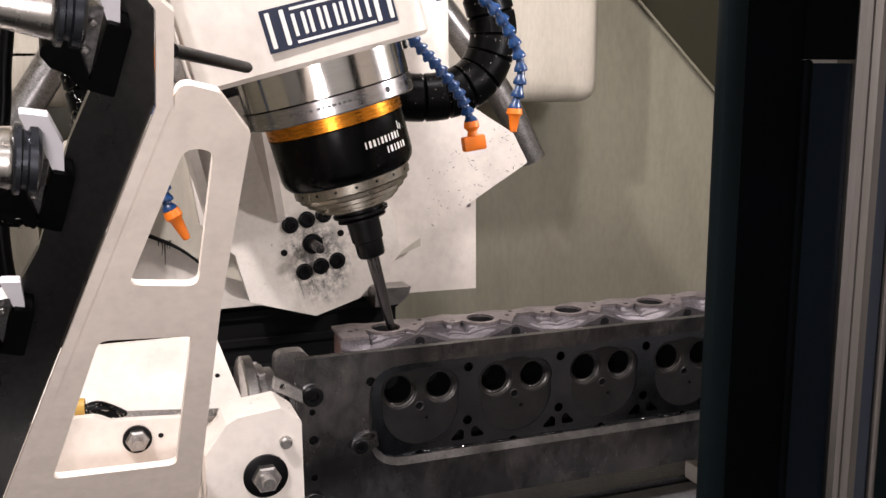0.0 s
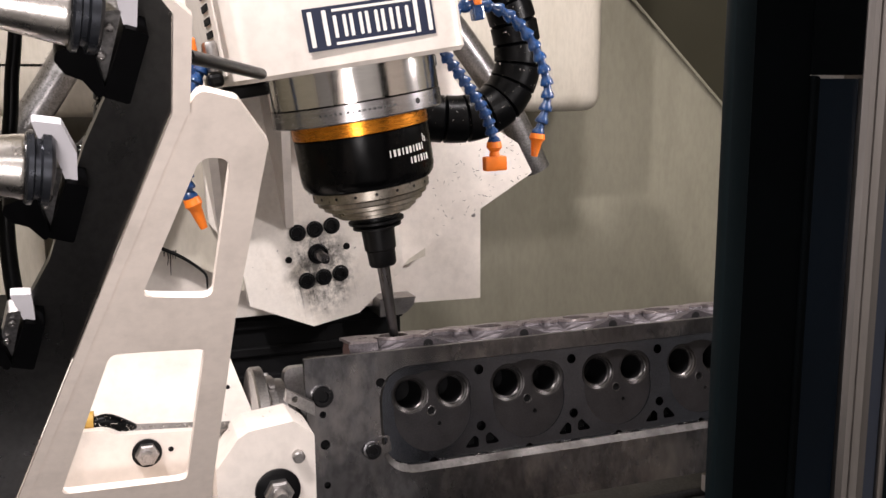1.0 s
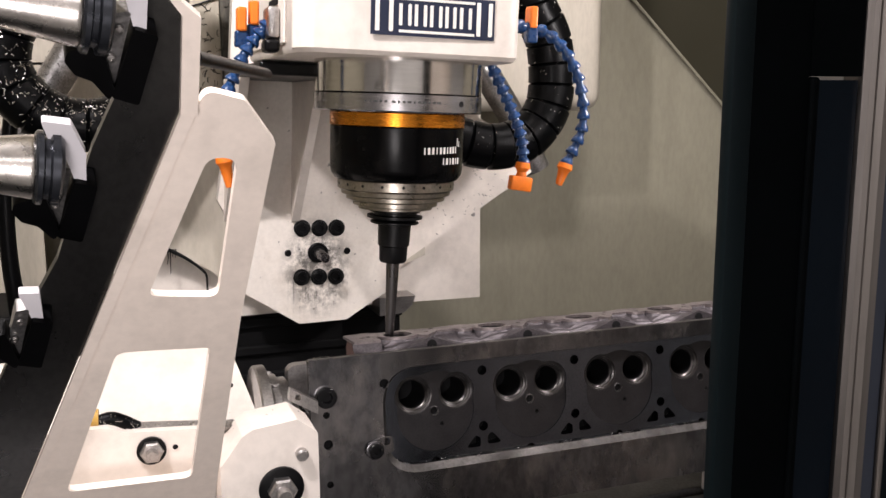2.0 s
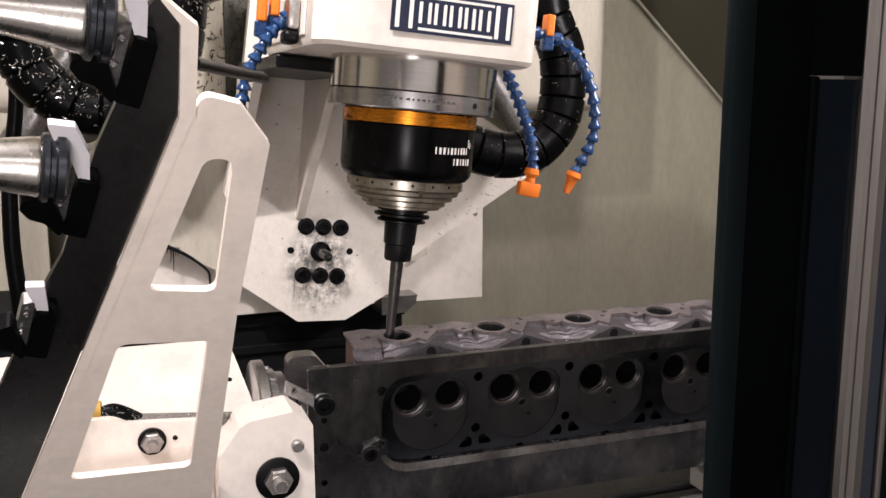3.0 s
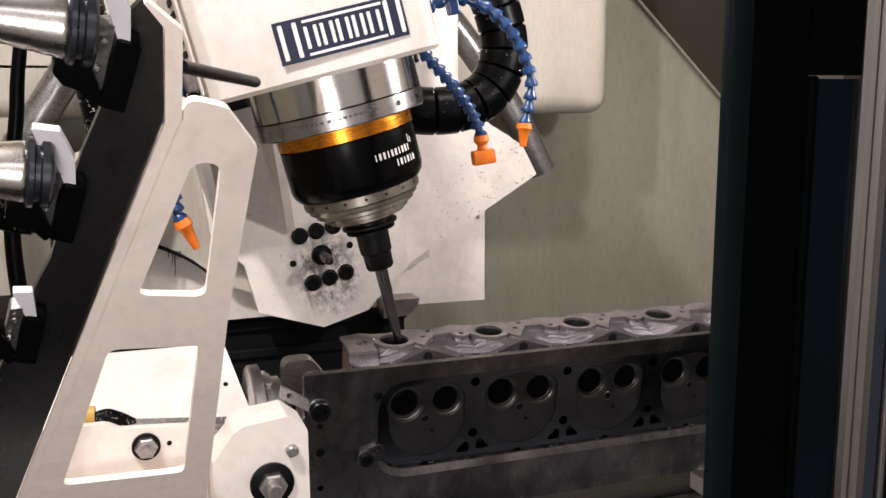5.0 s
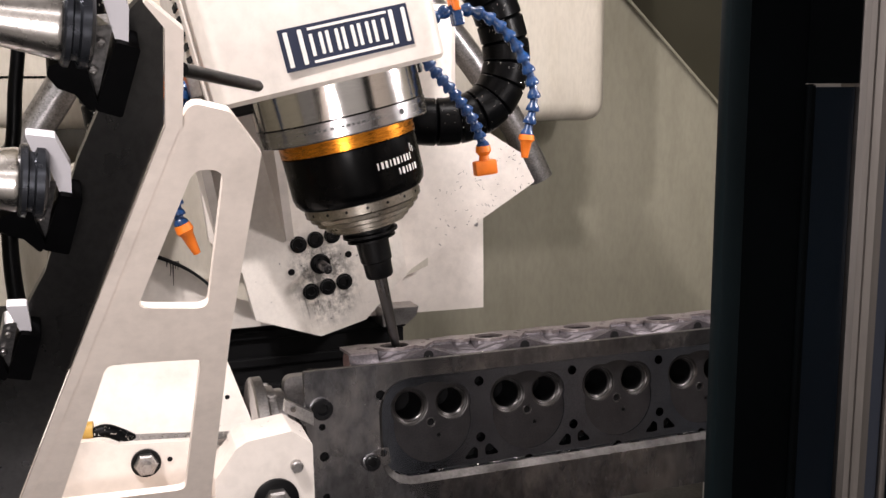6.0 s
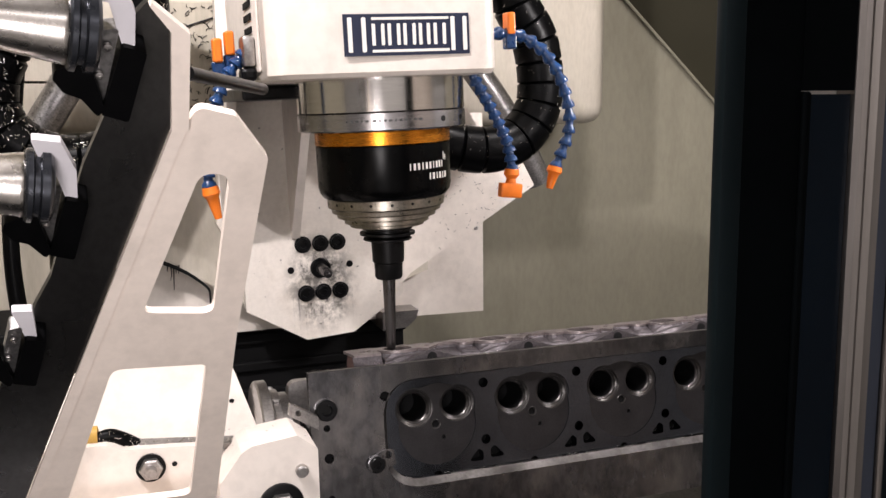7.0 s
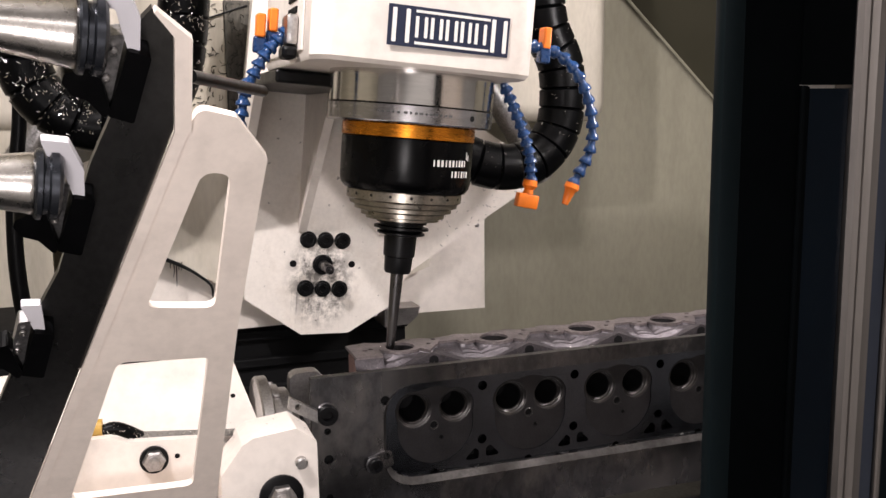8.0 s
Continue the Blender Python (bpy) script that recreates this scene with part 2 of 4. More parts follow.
def part(name, bm, mat, parent, label="", smooth=False, keep=False):
    """Links bm as one mesh under parent; its coordinates are those of the machine."""
    base = BASE[parent.name]
    bmesh.ops.translate(bm, verts=bm.verts, vec=-base)
    bmesh.ops.recalc_face_normals(bm, faces=bm.faces)
    me = bpy.data.meshes.new(name)
    bm.to_mesh(me)
    bm.free()
    me.materials.append(mat)
    if smooth:
        me.polygons.foreach_set("use_smooth", [True] * len(me.polygons))
    ob = new(name, me)
    ob.parent = parent
    BASE[ob.name] = base
    if smooth:
        for e in sharp_edges(me):
            me.edges[e].use_edge_sharp = True
    return tagged(ob, label)


def sharp_edges(me, limit=0.6):
    faces = {}
    for p in me.polygons:
        for key in p.edge_keys:
            faces.setdefault(key, []).append(p.normal)
    out = []
    for e in me.edges:
        ns = faces.get(tuple(sorted(e.vertices)), [])
        if len(ns) == 2 and ns[0].length > 0 and ns[1].length > 0 and ns[0].angle(ns[1]) > limit:
            out.append(e.index)
    return out


def box(x0, x1, y0, y1, z0, z1, bevel=0.0, bm=None, segments=2):
    bm = bm or bmesh.new()
    g = bmesh.ops.create_cube(bm, size=1.0)
    for v in g["verts"]:
        v.co = Vector(((x0 + x1) / 2 + v.co.x * (x1 - x0), (y0 + y1) / 2 + v.co.y * (y1 - y0), (z0 + z1) / 2 + v.co.z * (z1 - z0)))
    if bevel:
        edges = list({e for v in g["verts"] for e in v.link_edges})
        bmesh.ops.bevel(bm, geom=edges, offset=bevel, segments=segments, affect="EDGES", profile=0.5)
    return bm


def circle(cx, cz, rx, rz=None, n=28, a0=0.0):
    rz = rz or rx
    return [(cx + rx * math.cos(a0 + 2 * math.pi * i / n), cz + rz * math.sin(a0 + 2 * math.pi * i / n)) for i in range(n)]


def rounded(points, radius, n=5):
    """A polygon with its corners rounded; radius: one for all or one for each."""
    out, k = [], len(points)
    radii = radius if isinstance(radius, (list, tuple)) else [radius] * k
    for i in range(k):
        p, a, c = Vector(points[i]), Vector(points[i - 1]), Vector(points[(i + 1) % k])
        r = radii[i]
        if r <= 0:
            out.append(tuple(p))
            continue
        u, v = (a - p).normalized(), (c - p).normalized()
        half = u.angle(v) / 2
        d = min(r / math.tan(half), 0.49 * (a - p).length, 0.49 * (c - p).length)
        for j in range(n + 1):
            s = j / n
            q = (1 - s) ** 2 * (p + u * d) + 2 * s * (1 - s) * p + s * s * (p + v * d)
            out.append(tuple(q))
    return out


def sheet(outline, holes, y0, y1, back=True, to=None):
    """A plate with holes through it. Loops are (x, z); its front is at y0, its back at y1. to: a matrix applied at the end."""
    bm = bmesh.new()
    levels = []
    for y in ((y0, y1) if back else (y0,)):
        loops, edges = [], []
        for loop in (outline, *holes):
            vs = [bm.verts.new((x, y, z)) for x, z in loop]
            es = [bm.edges.new((vs[i], vs[(i + 1) % len(vs)])) for i in range(len(vs))]
            loops.append(vs)
            edges += es
        bmesh.ops.triangle_fill(bm, use_beauty=True, use_dissolve=False, edges=edges)
        levels.append(loops)
    if not back:
        levels.append([[bm.verts.new((v.co.x, y1, v.co.z)) for v in vs] for vs in levels[0]])
    for a, b in zip(*levels):
        for i in range(len(a)):
            j = (i + 1) % len(a)
            bm.faces.new((a[i], a[j], b[j], b[i]))
    if to is not None:
        bmesh.ops.transform(bm, matrix=to, verts=bm.verts)
    return bm


def lathe(profile, centre, axis=(0, 0, 1), n=48, bm=None, cap=True):
    """Turns (radius, height) pairs round an axis through centre."""
    bm = bm or bmesh.new()
    turn = Vector((0, 0, 1)).rotation_difference(Vector(axis)).to_matrix()
    rings = []
    for r, h in profile:
        rings.append([bm.verts.new(Vector(centre) + turn @ Vector((r * math.cos(2 * math.pi * i / n), r * math.sin(2 * math.pi * i / n), h))) for i in range(n)])
    for a, b in zip(rings, rings[1:]):
        for i in range(n):
            j = (i + 1) % n
            bm.faces.new((a[i], a[j], b[j], b[i]))
    if cap:
        bm.faces.new(rings[0])
        bm.faces.new(rings[-1])
    return bm


def curve_points(points, n):
    """n points evenly along a smooth curve through the points."""
    pts = [Vector(p) for p in points]
    ext = [2 * pts[0] - pts[1], *pts, 2 * pts[-1] - pts[-2]]
    fine = []
    for i in range(1, len(ext) - 2):
        a, b, c, d = ext[i - 1:i + 3]
        for s in np.linspace(0, 1, 24, endpoint=False):
            s = float(s)
            fine.append(0.5 * (2 * b + (c - a) * s + (2 * a - 5 * b + 4 * c - d) * s * s + (3 * b - a - 3 * c + d) * s ** 3))
    fine.append(pts[-1])
    along = np.r_[0, np.cumsum([(q - p).length for p, q in zip(fine, fine[1:])])]
    want = np.linspace(0, along[-1], n)
    cols = [np.interp(want, along, [p[i] for p in fine]) for i in range(3)]
    return [Vector((float(x), float(y), float(z))) for x, y, z in zip(*cols)]


def sweep(points, radii, n=12, bm=None, cap=True):
    bm = bm or bmesh.new()
    rings, side = [], Vector((0.31, 0.2, 0.93)).normalized()
    for i, p in enumerate(points):
        d = (points[min(i + 1, len(points) - 1)] - points[max(i - 1, 0)]).normalized()
        u = (side - d * side.dot(d)).normalized()
        side, v = u, d.cross(u)
        r = radii[i] if isinstance(radii, (list, tuple)) else radii
        rings.append([bm.verts.new(p + r * (math.cos(2 * math.pi * k / n) * u + math.sin(2 * math.pi * k / n) * v)) for k in range(n)])
    for a, b in zip(rings, rings[1:]):
        for k in range(n):
            j = (k + 1) % n
            bm.faces.new((a[k], a[j], b[j], b[k]))
    if cap:
        bm.faces.new(rings[0])
        bm.faces.new(rings[-1])
    return bm


def socket_screw(parent, centre, r, h, axis=(0, -1, 0), mat=None, name="socket_screw", label=""):
    """A cap screw with its hexagon socket, standing on centre."""
    prof = [(r, 0), (r, h * 0.85), (r * 0.9, h), (r * 0.55, h), (r * 0.5, h * 0.35), (0.0004, h * 0.35)]
    return part(name, lathe(prof, centre, axis, 20), mat or black, parent, label, True)


def hex_bolt(parent, centre, r, axis=(0, -1, 0), washer=None):
    bolt = part("bolt", lathe([(r, 0), (r, r * 0.8), (r * 0.85, r * 0.95)], centre, axis, 6), steel_dull, parent, "steel hexagon nut")
    part("stud", lathe([(r * 0.5, 0), (r * 0.5, r * 1.5), (r * 0.42, r * 1.7)], centre, axis, 20), steel_dull, bolt, "", True)
    part("washer", lathe([(washer or r * 1.4, 0), (washer or r * 1.4, r * 0.2), (r * 1.25, r * 0.28)], centre, axis, 28), black, bolt, "black washer", True)
    return bolt


# ---- enclosure ----
def enclosure():
    room = thing("wall_north", (0.4, 1.9, 0.4), "sheet metal back wall, weaker light painted as olive beige, oily streaks", "wall", kind="structure")
    part("sheet", box(-0.9, 1.75, 1.9, 1.93, 0.4, 2.6), paint_wall, room)
    side = thing("wall_east", (1.7, 1.0, 0.4), "olive beige painted side wall of the machine enclosure", "wall", kind="structure")
    part("sheet", box(1.72, 1.75, 0.62, 1.9, 0.4, 2.6), paint_wall, side)
    west = thing("wall_west", (-0.9, 1.0, 0.4), "cream painted side wall of the machine enclosure", "wall", kind="structure")
    part("sheet", box(-0.93, -0.9, 0.3, 1.93, 0.4, 2.6), paint_wall, west)
    top = thing("ceiling", (0.4, 1.2, 2.6), "cream painted roof of the machine enclosure", "ceiling", kind="structure")
    part("sheet", box(-0.93, 1.75, 0.3, 1.93, 2.6, 2.63), paint_wall, top)
    # Unseen floor, black so that it darkens the work's reflections.
    low = thing("floor", (0.4, 1.0, 0.4), "unseen enclosure floor, made black to darken reflections", "floor", kind="structure")
    part("sheet", box(-0.93, 1.75, 0.3, 1.93, 0.37, 0.4), void_black, low)
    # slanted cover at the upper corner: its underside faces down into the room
    slope = thing("trim_slope", (1.3, 1.7, 1.4), "slanted cover panel, its shadow put in as dark olive", "cover panel", kind="structure")
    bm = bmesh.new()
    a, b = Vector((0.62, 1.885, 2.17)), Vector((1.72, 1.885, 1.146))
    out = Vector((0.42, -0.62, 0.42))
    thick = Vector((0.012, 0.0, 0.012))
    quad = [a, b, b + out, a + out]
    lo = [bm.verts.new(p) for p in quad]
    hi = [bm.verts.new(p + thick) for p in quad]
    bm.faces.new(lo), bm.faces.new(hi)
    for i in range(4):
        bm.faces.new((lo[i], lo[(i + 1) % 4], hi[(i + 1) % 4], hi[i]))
    # The panel's shadow is in its colour, not cast.
    part("panel", bm, shaded_olive_panel, slope)
    d = (b - a).normalized()
    part("lip", sweep([a + d * 0.01 + Vector((0, -0.004, 0)), b + Vector((0, -0.004, 0))], 0.0035, 6), paint_wall, slope, "lighter folded lip")


def workshop():
    # Unseen room, added pale so the steel has something bright to reflect.
    g = thing("ground", (0.4, -2.0, 0.0), "unseen grey workshop floor, added to bounce light", "floor", kind="structure")
    part("slab", box(-4, 4.5, -4.5, 0.28, -0.05, 0.0), concrete, g)
    for name, dims in (("wall_south", (-4, 4.5, -4.6, -4.5, 0, 3.4)), ("wall_far_west", (-4.1, -4, -4.5, 0.3, 0, 3.4)), ("wall_far_east", (4.5, 4.6, -4.5, 0.3, 0, 3.4))):
        w = thing(name, (dims[0], dims[2], 0.0), "unseen pale workshop wall, added to bounce light", "wall", kind="structure")
        part("plaster", box(*dims), shop_wall, w)
    c = thing("ceiling_shop", (0.4, -2.0, 3.4), "unseen pale workshop ceiling, added to close the room", "ceiling", kind="structure")
    part("board", box(-4, 4.5, -4.5, 0.28, 3.4, 3.45), shop_wall, c)
    # Unseen apron, kept dark so the tilted gasket face reflects no brightness.
    a = thing("wall_apron", (0.4, 0.28, 0.0), "unseen dark apron, added to keep reflections dark", "wall", kind="structure")
    part("sheet", box(-0.95, 1.78, 0.26, 0.299, 0.0, 0.86, 0.004), door_dark, a)


def column():
    col = thing("machine_column", (0.4, 1.6, 0.4), "cream painted milling machine column with saddle plates and black bellows", "machine column")
    part("sleeve", box(-0.36, 0.925, 1.6, 1.86, 1.424, 2.4, 0.035, segments=4), shaded_cream_paint, col, "cream sheet metal column cover", True)
    # saddle: slanted wing in front, square plate behind it
    wing = rounded([(0.204, 1.60), (0.44, 1.60), (0.56, 1.42), (0.629, 1.378), (0.6555, 1.329), (0.4375, 1.1965), (0.416, 1.175), (0.30, 1.13), (0.204, 1.16)], [0, 0.02, 0.02, 0.006, 0.004, 0.01, 0.02, 0, 0])
    part("wing_plate", sheet(wing, [], 1.372, 1.40), paint, col, "cream slanted saddle plate spotted with chips")
    part("saddle_plate", sheet([(0.33, 1.118), (0.5755, 1.115), (0.5755, 1.45), (0.33, 1.45)], [], 1.404, 1.425), paint, col, "cream square saddle plate")
    tip = lambda x, z: z < 1.3965 - 0.6 * abs(x - 0.60) and z > 1.329 - 0.607 * (0.6555 - x) + 0.004
    tagged(part("metal_chips", chips(on_plate(70, 0.48, 0.65, 1.23, 1.39, 1.3715, tip), 0.006), chip_dark, col, "fine dark swarf"), kind="stuff")
    seam = curve_points([(0.030, 1.369, 1.2505), (0.0655, 1.369, 1.2348), (0.089, 1.369, 1.2216), (0.1047, 1.369, 1.2096), (0.1164, 1.369, 1.1985), (0.1200, 1.369, 1.1920), (0.1205, 1.369, 1.1800), (0.1205, 1.369, 1.1680)], 30)
    part("seal_gap", sweep(seam, [0.0034 - 0.0020 * i / 29 for i in range(30)], 8), void_black, col, "black oily seal seam", True)
    for i in range(5):
        x, l = 0.062 + 0.004 * i + random.uniform(-0.001, 0.001), random.uniform(0.008, 0.022) * (2.0 if i == 2 else 1.0)
        drip = curve_points([(x, 1.3712, 1.234), (x + random.uniform(-0.001, 0.001), 1.3712, 1.234 - l * 0.5), (x - 0.001, 1.3712, 1.234 - l)], 8)
        part("oil_drip", sweep(drip, [0.0014 - 0.00013 * k for k in range(8)], 6), chip_dark, col)
    mirror = rounded([(0.466, 1.20), (0.266, 1.13), (0.150, 1.175), (0.1285, 1.1965), (-0.0895, 1.329), (-0.063, 1.378), (0.120, 1.446), (0.180, 1.450), (0.200, 1.60), (0.466, 1.60)], [0, 0, 0.02, 0.01, 0.004, 0.006, 0.02, 0.01, 0, 0])
    # Same cream as the right wing, with this side's shade in the colour.
    part("wing_plate", sheet(mirror, [], 1.3725, 1.4005), shaded_cream_paint, col, "cream slanted saddle plate spotted with chips")
    part("saddle_plate", sheet([(-0.0095, 1.115), (0.325, 1.118), (0.325, 1.45), (-0.0095, 1.45)], [], 1.4045, 1.4255), paint, col, "cream square saddle plate")
    socket_screw(col, (0.5622, 1.404, 1.2585), 0.0035, 0.003, mat=steel_dull, name="screw")
    part("saddle_body", box(0.02, 0.54, 1.427, 1.6, 1.14, 1.62, 0.01), paint, col)
    part("bellows", box(-0.3, 0.441, 1.43, 1.62, 0.80, 1.138, 0.004), void_black, col, "black rubber way bellows")
    for i in range(7):
        part("bellows_fold", box(-0.3, 0.443, 1.422, 1.43, 0.82 + i * 0.045, 0.836 + i * 0.045, 0.003), void_black, col)
    # Added black box that hides the wall behind the table.
    part("rear_black_box", box(-0.3, 1.70, 1.375, 1.88, 0.80, 0.935, 0.003), void_black, col, "black box added behind the table")
    part("wiper", sheet(rounded([(0.385, 1.137), (0.445, 1.137), (0.440, 1.122), (0.425, 1.110), (0.385, 1.108)], [0, 0, 0.01, 0.012, 0]), [], 1.36, 1.43), steel_dull, col, "steel way wiper")
    pts = curve_points([(0.50, 1.47, 1.63), (0.5819, 1.47, 1.5317), (0.655, 1.47, 1.43), (0.712, 1.47, 1.325)], 30)
    part("gas_strut", sweep(pts, 0.024, 20), tube_metal, col, "oily grey metal tube", True)
    part("left_cover", sheet([(-0.62, 1.05), (-0.115, 1.05), (-0.115, 2.2), (-0.62, 2.2)], [], 1.62, 1.65), paint_side, col, "cream sheet cover, oily, shade and shadow bands in its paint")
    part("dirty_cover", box(0.021, 0.1616, 1.419, 1.4265, 1.452, 1.619, 0.002), paint_side, col, "cream cover dulled for shade, flecked with swarf")
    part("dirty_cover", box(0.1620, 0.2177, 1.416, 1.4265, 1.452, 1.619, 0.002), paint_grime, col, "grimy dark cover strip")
    tagged(part("metal_chips", chips(on_plate(110, 0.08, 0.1616, 1.455, 1.615, 1.4185), 0.013), chip_black, col, "fine dark swarf"), kind="stuff")
    tagged(part("metal_chips", chips(on_plate(110, 0.1616, 0.1977, 1.455, 1.615, 1.4155), 0.010), chip_black, col, "fine dark swarf"), kind="stuff")
    part("cover_seam", sweep([Vector((0.0592, 1.4175, 1.5631)), Vector((0.1192, 1.4175, 1.5851)), Vector((0.1965, 1.4145, 1.6114))], 0.0014, 6), black, col, "black panel seam")
    part("cover_lip", box(-0.6, -0.02, 1.600, 1.618, 1.505, 1.509), black, col)
    pts = curve_points([(-0.02, 1.52, 1.57), (-0.08, 1.52, 1.475), (-0.15, 1.52, 1.37)], 24)
    strut = part("gas_strut", sweep(pts, 0.026, 20), tube_metal, col, "oily grey metal tube", True)
    tagged(part("metal_chips", chips(along_hose(pts, 0.0262, 160), 0.006), chip_dark, strut, "fine dark swarf"), kind="stuff")
    pts = curve_points([(-0.105, 1.35, 1.60), (-0.113, 1.35, 1.53), (-0.1205, 1.35, 1.48), (-0.1255, 1.35, 1.43), (-0.138, 1.35, 1.35), (-0.1418, 1.35, 1.28), (-0.1415, 1.35, 1.23), (-0.138, 1.35, 1.18), (-0.13, 1.35, 1.08)], 30)
    part("power_cable", sweep(pts, [0.0085 + 0.004 * i / 29 for i in range(30)], 14), black_soft, col, "black rubber cable", True)


def door():
    d = thing("door_1", (0.55, 0.52, 0.4), "dark sliding machine door with tinted window and chrome edge", "machine door", kind="structure")
    part("stile", box(0.3795, 0.3970, 0.50, 0.512, 0.4, 2.3, 0.003), door_dark, d, "blue-black door stile", True)
    part("gap_panel", box(0.3973, 0.446, 0.505, 0.512, 0.4, 2.3), door_gap, d)
    part("window_frame", box(0.446, 0.4525, 0.501, 0.512, 0.4, 1.468, 0.002), door_gap, d)
    part("window_pane", box(0.4528, 0.4897, 0.506, 0.511, 0.4, 1.466), door_glass, d, "dark tinted glass")
    part("top_rail", box(0.446, 0.4897, 0.503, 0.512, 1.4685, 2.3), door_gap, d)
    edge = [(0.4900, 0.502), (0.4925, 0.498), (0.4960, 0.4965), (0.5000, 0.4985), (0.5050, 0.4965), (0.5125, 0.4975), (0.5135, 0.503), (0.5135, 0.52), (0.4900, 0.52)]
    bm = bmesh.new()
    lo = [bm.verts.new((a, b, 0.4)) for a, b in edge]
    hi = [bm.verts.new((a, b, 2.3)) for a, b in edge]
    for i in range(len(edge)):
        j = (i + 1) % len(edge)
        bm.faces.new((lo[i], lo[j], hi[j], hi[i]))
    part("edge_strip", bm, chrome, d, "worn chrome edge strip")
    # The blue reflection between the chrome strips, put in as its own strip.
    part("reflection_strip", box(0.5138, 0.5262, 0.5000, 0.515, 0.4, 2.3, 0.001), reflection_blue, d, "dark blue reflection built as a strip")
    part("outer_strip", box(0.5265, 0.5330, 0.4970, 0.515, 0.4, 2.3, 0.002), chrome, d, "worn chrome edge strip")
    # Hidden cream reflector, added to brighten the gasket face.
    part("reflector_panel", box(0.437, 0.76, 0.5525, 0.5585, 0.84, 2.3, 0.002), paint, d, "unseen cream panel, added as a reflector")
    # Dark box put in for the unlit space beyond the strips.
    part("outside_dark", box(0.5335, 0.75, 0.503, 0.55, 0.4, 2.3), door_dark, d)


# ---- tilting spindle head ----
SX, SY = 0.2775, 0.935


def corrugated(points, r0, r1, ribs, per=4):
    pts = curve_points(points, ribs * per + 1)
    return pts, [r0 if i % per == 0 else r1 for i in range(len(pts))]


def chips(spots, size, bm=None):
    """Small curled slivers lying on spots: pairs of place and normal."""
    bm = bm or bmesh.new()
    for place, normal in spots:
        u = normal.cross(Vector((random.uniform(-1, 1), random.uniform(-1, 1), random.uniform(-1, 1)))).normalized()
        v = normal.cross(u)
        l, w, c = size * random.uniform(0.3, 1.0), size * random.uniform(0.03, 0.075), random.uniform(-1.2, 1.2)
        rows = []
        for k in range(4):
            a = k / 3 - 0.5
            p = place + normal * 0.0004 * (1 + 3 * abs(a)) + (u * math.cos(c * a) + v * math.sin(c * a)) * l * a
            rows.append((bm.verts.new(p + v * w), bm.verts.new(p - v * w + normal * w)))
        for a, b in zip(rows, rows[1:]):
            bm.faces.new((a[0], a[1], b[1], b[0]))
    return bm


def along_hose(points, r, n):
    out = []
    for _ in range(n):
        i = random.randrange(1, len(points) - 1)
        d = (points[i + 1] - points[i - 1]).normalized()
        q = Vector((random.uniform(-1, 1), random.uniform(-1.4, 0.1), random.uniform(-0.4, 1.2)))
        q = (q - d * q.dot(d)).normalized()
        out.append((points[i] + q * r, q))
    return out


def on_plate(n, x0, x1, z0, z1, y, inside=None):
    out = []
    while len(out) < n:
        x, z = random.uniform(x0, x1), random.uniform(z0, z1)
        if inside is None or inside(x, z):
            out.append((Vector((x, y, z)), Vector((0, -1, 0))))
    return out


def segment_hose(parent, points, n, tip, flat=False):
    """A jointed coolant hose: cup-shaped links and an orange nozzle."""
    pts = curve_points(points, n + 1)
    hose = None
    for i in range(n):
        a, b = pts[i], pts[i + 1]
        d, l = (b - a).normalized(), (b - a).length
        r = 0.0068
        prof = [(r * 0.5, -0.12 * l), (r * 0.66, 0.08 * l), (r * 0.64, 0.30 * l), (r * 0.98, 0.58 * l), (r * 1.1, 0.86 * l), (r * 1.02, 0.95 * l), (r * 0.5, 0.98 * l)]
        if hose is None:
            hose = part("coolant_hose", lathe(prof, a, d, 12), blue, parent, "blue jointed plastic coolant hose", True)
        else:
            part("link", lathe(prof, a, d, 12), blue, hose, "", True)
    a, b = Vector(tip[0]), Vector(tip[1])
    d, l = (b - a).normalized(), (b - a).length
    if flat:
        bm = lathe([(0.0075, 0), (0.0085, 0.2 * l), (0.005, 0.34 * l), (0.006, 0.5 * l)], a, d, 14)
        u = d.cross(Vector((0, 1, 0))).normalized()
        m = Matrix.Translation(a + d * l * 0.74) @ Matrix((u, Vector((0, 1, 0)), -d)).transposed().to_4x4()
        bm2 = box(-0.0125, 0.0125, -0.006, 0.006, -0.26 * l, 0.24 * l, 0.002)
        bmesh.ops.transform(bm2, matrix=m, verts=bm2.verts)
        tmp = bpy.data.meshes.new("flare")
        bm2.to_mesh(tmp)
        bm2.free()
        bm.from_mesh(tmp)
        bpy.data.meshes.remove(tmp)
        part("nozzle", bm, orange, hose, "orange flat nozzle", True)
    else:
        part("nozzle", lathe([(0.0078, 0), (0.0088, 0.22 * l), (0.0062, 0.34 * l), (0.0048, 0.7 * l), (0.0036, 0.98 * l), (0.002, l)], a, d, 14), orange, hose, "orange tapered nozzle", True)


def valve_tap(parent, centre):
    x, y, z = centre
    body = part("hose_valve", box(x - 0.0062, x + 0.0062, y - 0.006, y + 0.006, z - 0.012, z + 0.004, 0.002), blue, parent, "blue hose valve")
    part("tap", box(x - 0.0045, x + 0.0045, y - 0.008, y + 0.008, z + 0.003, z + 0.026, 0.002), orange, body, "orange tap handle")


